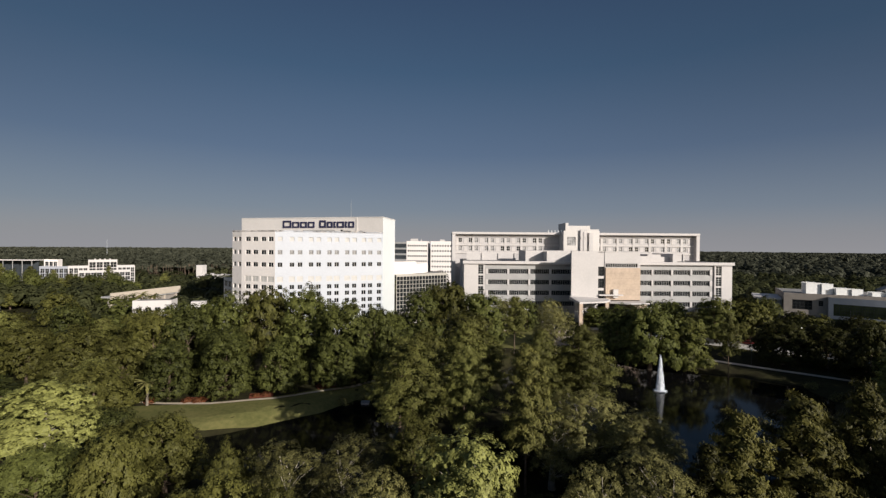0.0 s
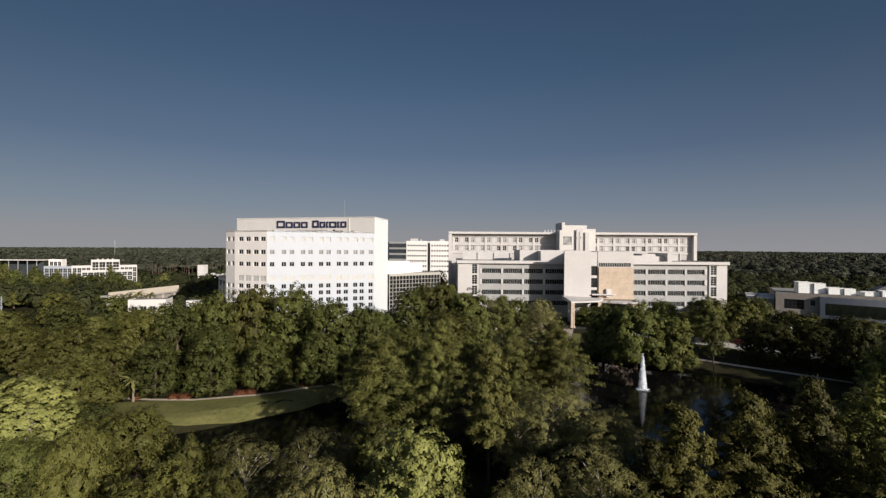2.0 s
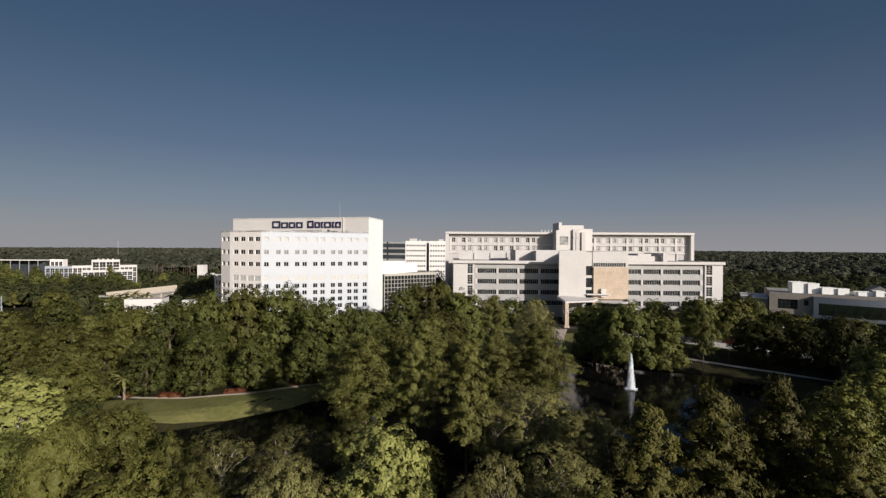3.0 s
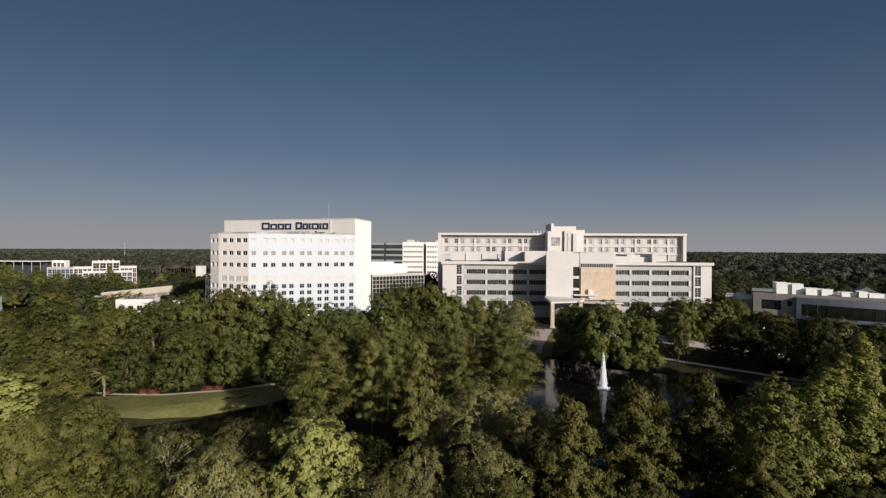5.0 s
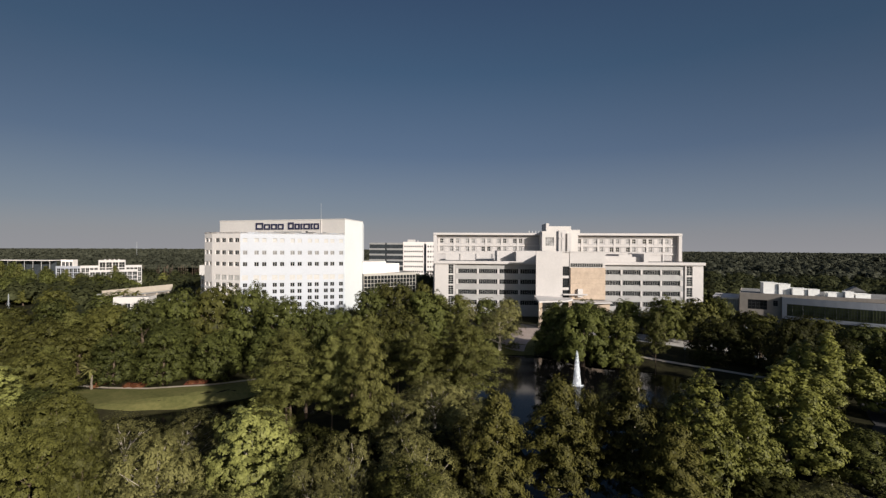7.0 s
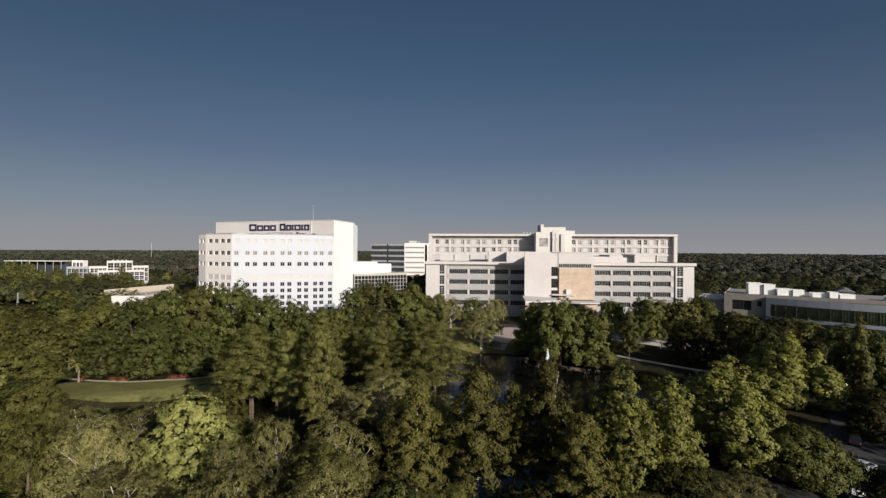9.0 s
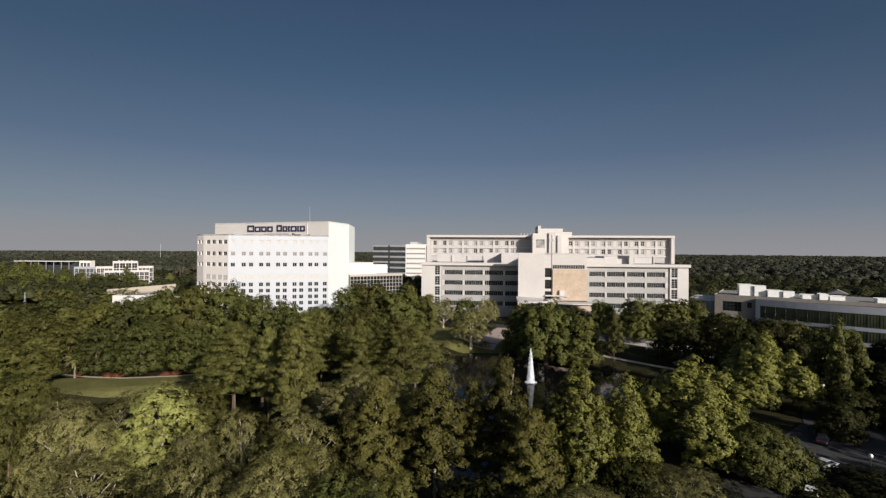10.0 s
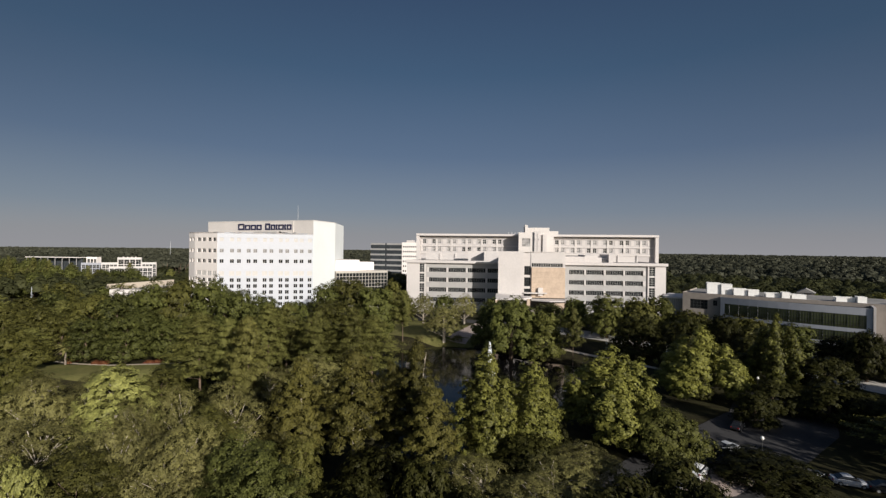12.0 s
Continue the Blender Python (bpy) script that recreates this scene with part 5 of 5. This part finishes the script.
for i in range(240):
    x, y, r = fill.uniform(-75, 100), fill.uniform(-60, 14), fill.uniform(4.5, 7)
    if clear_of(x, y, r, 0.75):
        spots.append((x, y, fill.uniform(12, 16), r))
for i in range(300):
    y = fill.uniform(-90, 78)
    x, r = 84 + 0.81 * (y + 15) + fill.uniform(0, 95), fill.uniform(6, 8.5)
    if y < -15:
        x = fill.uniform(70, 190)
    if clear_of(x, y, r, 0.7):
        spots.append((x, y, fill.uniform(18, 23), r))
rng = np.random.default_rng(21)
P, N, S, stems = [], [], [], Geo()
for x, y, top, r in spots:
    n, leaf = (1900, 0.36) if top < 16.5 else (560, 0.76)
    d = rng.normal(size=(n, 3))
    d /= np.linalg.norm(d, axis=1, keepdims=True)
    bulge = 0.8 + 0.2 * np.sin(d[:, :1] * 7 + x) * np.sin(d[:, 1:2] * 7 + y)
    P.append(np.array((x, y, top * 0.56)) + d * bulge * rng.uniform(0.8, 1.05, (n, 1)) * np.array((r, r, top * 0.46)))
    nn = d + 0.3 * rng.normal(size=(n, 3))
    N.append(nn / np.linalg.norm(nn, axis=1, keepdims=True))
    S.append(np.full(n, leaf))
    stems.tube([(x, y, 1.0), (x, y, top * 0.7)], [0.4, 0.15], 5)
tagged(new("grove", leaf_mesh("grove", np.concatenate(P), np.concatenate(N), np.concatenate(S), 0.6, OAKLEAF, rng, None, 3)), "dense unseen grove of dark green trees added for shade", "trees", kind="stuff")
tagged(new("grove_stems", stems.mesh("grove_stems", BARK)), "brown trunks of the unseen grove", "tree trunks", kind="stuff")


# ---- the far forest ----
def forest(name, r0, r1, count, leaves, leaf, seed, label, spread=64, wide=1.0, relief=0.42):
    rng = np.random.default_rng(seed)
    P, N = [], []
    for i in range(count):
        a = math.radians(rng.uniform(-spread, spread))
        q = math.sqrt(rng.uniform(r0 * r0, r1 * r1))
        x, y = 25 + q * math.sin(a), q * math.cos(a)
        if -0.85 < a < -0.2 and 430 < q < 560:
            continue
        if any(inside(x, y, poly) for poly, _ in BLOCKED) or (-20 < x < 170 and y < 300) or (r1 < 500 and -0.04 < a < 0.44):
            continue
        r, h = (3.2 + 6.0 * rng.uniform() ** 1.6) * wide, rng.uniform(9.8, 16.2) * (1.15 if rng.uniform() < 0.08 else 1.0)
        z0 = 2.8
        d = rng.normal(size=(leaves, 3))
        d /= np.linalg.norm(d, axis=1, keepdims=True)
        d[:, 2] = np.abs(d[:, 2]) * 1.3 - 0.45
        f = rng.uniform(0.84, 1.04, leaves)[:, None]
        P.append(np.array((x, y, z0 + h - relief * h)) + d * f * np.array((r, r, relief * h)))
        nn = d + np.array((0, 0, 0.5)) + 0.12 * rng.normal(size=(leaves, 3))
        N.append(nn / np.linalg.norm(nn, axis=1, keepdims=True))
    me = leaf_mesh(name, np.concatenate(P), np.concatenate(N), leaf, 0.7, WOODLEAF if r1 < 500 else HAZELEAF, rng, k=3)
    return tagged(new(name, me), label, "forest", kind="stuff")


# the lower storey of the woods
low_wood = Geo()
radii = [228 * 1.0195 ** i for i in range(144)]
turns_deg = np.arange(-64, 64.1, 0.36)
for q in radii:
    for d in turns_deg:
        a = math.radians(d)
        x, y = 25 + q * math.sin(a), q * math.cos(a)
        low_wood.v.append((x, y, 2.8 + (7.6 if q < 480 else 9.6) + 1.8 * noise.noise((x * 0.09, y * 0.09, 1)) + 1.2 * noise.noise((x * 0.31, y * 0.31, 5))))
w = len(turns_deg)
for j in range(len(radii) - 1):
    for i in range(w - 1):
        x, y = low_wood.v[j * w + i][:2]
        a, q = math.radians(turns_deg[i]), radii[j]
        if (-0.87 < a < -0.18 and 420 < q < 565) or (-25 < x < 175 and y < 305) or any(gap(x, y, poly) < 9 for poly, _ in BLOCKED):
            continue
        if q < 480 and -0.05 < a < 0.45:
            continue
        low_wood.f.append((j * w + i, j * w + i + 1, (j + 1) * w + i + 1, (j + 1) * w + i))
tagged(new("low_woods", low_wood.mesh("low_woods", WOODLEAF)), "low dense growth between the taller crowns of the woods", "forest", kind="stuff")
forest("woods", 225, 480, 2700, 290, 0.92, 3, "dense dark green woods behind the buildings")
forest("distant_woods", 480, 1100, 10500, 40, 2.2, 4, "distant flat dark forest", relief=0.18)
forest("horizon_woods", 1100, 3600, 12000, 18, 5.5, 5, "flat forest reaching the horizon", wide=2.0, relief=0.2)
# a line of tall bare-stemmed pines beyond a pale clearing
stems = Geo()
for i in range(420):
    a, q = math.radians(fill.uniform(-49, -11)), fill.uniform(556, 585)
    x, y = 25 + q * math.sin(a), q * math.cos(a)
    stems.tube([(x, y, 2), (x + fill.uniform(-0.3, 0.3), y, fill.uniform(13, 17))], [0.32, 0.2], 3)
tagged(new("pine_stems", stems.mesh("pine_stems", BARK)), "line of bare brown pine stems at the forest edge", "pine trees", kind="stuff")
sheet("clearing", [(25 + 500 * math.sin(math.radians(d)), 500 * math.cos(math.radians(d))) for d in range(-48, -11, 6)], 90, LAWN, "pale open field before the far pines", lift=0.3)


# ---- things round the ponds ----
def fountain(x, y, high, wide, label):
    """A slender jet of falling drops over a ring of froth."""
    rng = np.random.default_rng(int(high * 7))
    ob = thing("fountain", x, y, 0.02, label, "fountain")
    core = Geo()
    steps = 14
    core.tube([(0.02 * math.sin(i), 0.02 * math.cos(i * 1.7), high * i / steps) for i in range(steps + 1)],
              [wide * (1 - i / steps) ** 0.75 * (0.5 if wide > 1 else 0.12) + 0.08 for i in range(steps + 1)], 14)
    spray = SPRAY if wide > 1 else MIST
    part("jet", core, spray, ob, "white column of water")
    n = 4500 if wide > 1 else 600
    t = rng.uniform(0, 1, n) ** 1.25
    a = rng.uniform(0, 6.28, n)
    q = (wide * (1 - t) ** 0.7 * 0.8 + 0.12) * rng.uniform(0.5, 1.12, n)
    P = np.stack((q * np.cos(a), q * np.sin(a), high * t * rng.uniform(0.93, 1.03, n)), 1)
    N = rng.normal(size=(n, 3))
    N[:, 2] *= 0.2
    N /= np.linalg.norm(N, axis=1, keepdims=True)
    A = np.tile(np.array((0, 0, 3.0)), (n, 1))
    part("spray", leaf_mesh("spray", P, N, 0.16, 0.3, spray, rng, A, 3), None, ob, "falling drops")
    n = 320
    a, q = rng.uniform(0, 6.28, n), wide * rng.uniform(0.5, 1.5, n)
    P = np.stack((q * np.cos(a), q * np.sin(a), rng.uniform(0.02, 0.3, n)), 1)
    N = rng.normal(size=(n, 3)) * 0.5 + np.array((0, 0, 1))
    N /= np.linalg.norm(N, axis=1, keepdims=True)
    part("froth", leaf_mesh("froth", P, N, 0.17, 0.7, spray, rng, None, 3), None, ob, "ring of white froth")
    return ob


fountain(59.5, 113.6, 9.2, 1.12, "tall white fountain jet in the dark pond")
pond("water", [(-215, 196), (-180, 196), (-176, 214), (-186, 226), (-212, 224)])
fountain(-196, 212, 12.6, 0.8, "thin white fountain jet among far trees")


def palm(x, y, high, seed):
    rng = np.random.default_rng(seed)
    ob = thing("palm_tree", x, y, land(x, y) - 0.1, "palm with a bare pale trunk and drooping fronds", "palm tree")
    part("trunk", Geo().tube([(0, 0, 0), (0.05, 0, high * 0.5), (0, 0.05, high)], [0.3, 0.22, 0.24], 8), MIDBARK, ob)
    for i in range(22):
        a, up = 6.28 * i / 22 + rng.normal() * 0.1, rng.uniform(-0.4, 1.1)
        g = Geo()
        ca, sa = math.cos(a), math.sin(a)
        prev = None
        for k in range(7):
            f = k / 6
            d = 2.5 * f
            z = high + 0.1 + up * d * 0.8 - 0.2 * d * d
            w = 0.34 * math.sin(math.pi * min(1, f * 0.9 + 0.1)) + 0.03
            here = ((ca * d - sa * w, sa * d + ca * w, z - 0.12), (ca * d, sa * d, z), (ca * d + sa * w, sa * d - ca * w, z - 0.12))
            if prev:
                g.quad(prev[0], prev[1], here[1], here[0]).quad(prev[1], prev[2], here[2], here[1])
            prev = here
        part("frond", g, GREYLEAF, ob)
    return ob


palm(-63, 100.5, 5.0, 1)
palm(-66, 128, 9.5, 3)
palm(-109, 174, 15.4, 5)
palm(-105.5, 175.5, 14.6, 6)


def shrub(x, y, r, high, mat, label, seed):
    rng = np.random.default_rng(seed)
    ob = new("shrub")
    ob.matrix_basis = pose(x, y, land(x, y))
    tagged(ob, label, "shrub", "shrubs round the ponds")
    n = 900
    d = rng.normal(size=(n, 3))
    d /= np.linalg.norm(d, axis=1, keepdims=True)
    d[:, 2] = np.abs(d[:, 2])
    b = 1 + 0.18 * np.sin(5 * np.arctan2(d[:, 1], d[:, 0]) + seed)[:, None]
    P = d * b * np.array((r, r, high)) * rng.uniform(0.7, 1.05, n)[:, None]
    nn = d + 0.5 * rng.normal(size=(n, 3))
    part("foliage", leaf_mesh("foliage", P, nn / np.linalg.norm(nn, axis=1, keepdims=True), 0.13, 0.6, mat, rng), None, ob)
    stem = Geo()
    for i in range(5):
        a = 1.26 * i
        stem.tube([(0, 0, -0.2), (math.cos(a) * r * 0.3, math.sin(a) * r * 0.3, high * 0.5), (math.cos(a) * r * 0.6, math.sin(a) * r * 0.6, high * 0.85)], [0.05, 0.035, 0.01], 4)
    part("stem", stem, BARK, ob)
    return ob


shrubs = random.Random(3)
for x, y in ((-55.5, 102.6), (-53, 103), (-41.5, 106), (-39.5, 107), (-27.5, 112.8), (-63.5, 102.3)):
    shrub(x, y, shrubs.uniform(0.9, 1.6), shrubs.uniform(0.7, 1.2), REDLEAF, "low reddish shrub in the mulch bed", shrubs.randrange(99))
for x, y in ((-21, 106), (-18, 110), (-14, 112), (20, 136), (34, 150), (48, 152), (60, 150), (66, 138), (101, 114), (99, 104), (30, 99), (38, 86), (-10, 86), (-28, 76), (88, 98), (70, 92)):
    shrub(x, y, shrubs.uniform(1.4, 2.4), shrubs.uniform(1.2, 2.2), GREYLEAF, "green shrub on the pond bank", shrubs.randrange(99))


def paint(name, color, rough=0.3):
    return material(name, color, rough, spread=0.05, grain=2, bump=0.0, spec=0.6)


PAINTS = {"white": paint("white_car_paint", (0.75, 0.75, 0.74)), "silver": paint("silver_car_paint", (0.42, 0.43, 0.45)), "red": paint("red_car_paint", (0.14, 0.012, 0.012)),
          "black": paint("black_car_paint", (0.015, 0.015, 0.018)), "grey": paint("grey_car_paint", (0.12, 0.125, 0.13)), "blue": paint("blue_car_paint", (0.04, 0.06, 0.12))}
LAMPGLASS = paint("pale_lamp_glass", (0.7, 0.68, 0.62))
REDGLASS = paint("red_lamp_glass", (0.35, 0.01, 0.01))


def loft(sections):
    """A skin over sections of four corners: (x, half width, low, high, half width above)."""
    g = Geo()
    rows = []
    for x, w, lo, hi, wt in sections:
        k = len(g.v)
        g.v += [(x, -w * 0.94, lo), (x, -w, (lo + hi) / 2), (x, -wt, hi), (x, wt, hi), (x, w, (lo + hi) / 2), (x, w * 0.94, lo)]
        rows.append(k)
    for a, b in zip(rows, rows[1:]):
        for i in range(6):
            j = (i + 1) % 6
            g.f.append((a + i, b + i, b + j, a + j))
    g.f.append(tuple(rows[0] + i for i in range(6)))
    g.f.append(tuple(rows[-1] + i for i in reversed(range(6))))
    return g


def car(x, y, turn, color, tall=False):
    ob = thing("car", x, y, land(x, y) + 0.12, f"parked {color} {'sport utility vehicle' if tall else 'saloon car'} on asphalt", "car", turn)
    p = PAINTS[color]
    up = 0.28 if tall else 0.0
    part("body", loft([(-2.3, 0.72, 0.42, 0.72 + up, 0.6), (-2.15, 0.86, 0.28, 0.95 + up, 0.76), (-1.3, 0.9, 0.22, 1.0 + up, 0.82), (0.9, 0.9, 0.22, 0.98 + up, 0.8),
                       (1.9, 0.86, 0.25, 0.82 + up * 0.8, 0.72), (2.3, 0.7, 0.4, 0.66 + up * 0.6, 0.55)]), p, ob)
    c0, c1 = (-2.0, -1.7) if tall else (-1.75, -0.95)
    part("cabin_glass", loft([(c0, 0.76, 0.95 + up, 1.0 + up, 0.72), (c1, 0.74, 0.97 + up, 1.42 + up, 0.6), (0.25, 0.74, 0.97 + up, 1.42 + up, 0.6), (1.15, 0.74, 0.94 + up, 0.99 + up, 0.7)]), GLASS, ob)
    part("car_roof", loft([(c1 - 0.05, 0.62, 1.40 + up, 1.44 + up, 0.56), (c1 + 0.3, 0.64, 1.41 + up, 1.50 + up, 0.58), (0.0, 0.64, 1.41 + up, 1.50 + up, 0.58), (0.3, 0.62, 1.40 + up, 1.43 + up, 0.56)]), p, ob)
    wheel = Geo().tube([(0, -0.11, 0), (0, 0.11, 0)], [0.33, 0.33], 14)
    wheel.f.append(tuple(range(13, -1, -1)))
    wm = wheel.mesh("tyre", TYRE)
    rim = Geo().tube([(0, -0.12, 0), (0, 0.12, 0)], [0.2, 0.2], 10)
    rim.f.append(tuple(range(9, -1, -1)))
    rm = rim.mesh("rim", STEEL)
    for wx in (-1.4, 1.4):
        for wy in (-0.82, 0.82):
            w = part("wheel", wm, None, ob, m=pose(wx, wy, 0.33))
            part("rim", rm, None, w)
    for wy in (-0.58, 0.58):
        part("headlight", Geo().box(2.1, wy - 0.16, 0.55 + up * 0.6, 2.28, wy + 0.16, 0.68 + up * 0.6), LAMPGLASS, ob)
        part("tail_light", Geo().box(-2.3, wy - 0.14, 0.68 + up, -2.2, wy + 0.14, 0.84 + up), REDGLASS, ob)
    return ob


car(79.8, 47.2, 62, "red")
car(83.6, 48.6, 62, "black")
car(86.0, 50.2, 62, "grey")
car(91.1, 54.0, 50, "white", True)
car(100.4, 63.8, 25, "silver")
car(107.8, 55.6, 5, "grey")
car(112.5, 53.6, -15, "silver")
car(116.5, 52.0, -15, "black")
car(118.0, 148.5, 130, "white")
car(115.0, 157.0, 128, "red")
car(125.0, 141.5, 132, "white", True)
car(129.5, 137.5, 132, "silver")
car(134.0, 128.5, 120, "white", True)
car(147.0, 113.0, 125, "silver")
car(138.5, 124.5, 125, "blue")
car(107.5, 74.0, 50, "black")
car(98.0, 63.0, 42, "black", True)


def street_lamp(x, y, high):
    ob = thing("street_lamp", x, y, land(x, y), "slim dark post with a pale round lamp", "street lamp", group="lamps along the paths")
    part("post", Geo().tube([(0, 0, -0.2), (0, 0, 0.5), (0, 0, high)], [0.12, 0.07, 0.05], 8), DARKFRAME, ob)
    ball = Geo().tube([(0, 0, high - 0.02), (0, 0, high + 0.1), (0, 0, high + 0.35), (0, 0, high + 0.55), (0, 0, high + 0.62)], [0.1, 0.24, 0.3, 0.2, 0.04], 12)
    part("globe", ball, LAMPGLASS, ob, "pale round globe")
    return ob


for x, y in ((98, 132), (113, 122), (80, 144), (120, 86), (45, 172), (103.1, 58.8), (124, 96), (136, 116)):
    street_lamp(x, y, 4.2)
for x, y in ((62, 178), (100, 188), (140, 182), (126, 146)):
    street_lamp(x, y, 8.0)

bench_house = thing("pump_house", -16, 106, 0, "small white box on the pond bank", "utility box")
part("body", Geo().box(-0.9, -0.7, land(-16, 106) - 0.3, 0.9, 0.7, land(-16, 106) + 1.3), WHITE, bench_house)
part("lid", Geo().box(-1.0, -0.8, land(-16, 106) + 1.3, 1.0, 0.8, land(-16, 106) + 1.42), ROOF, bench_house)

mast_far = thing("radio_mast", -620, 900, 0, "thin pale mast above the far forest", "mast")
part("mast", Geo().tube([(0, 0, 0), (0, 0, 30), (0, 0, 46)], [0.3, 0.25, 0.15], 6), STEEL, mast_far)
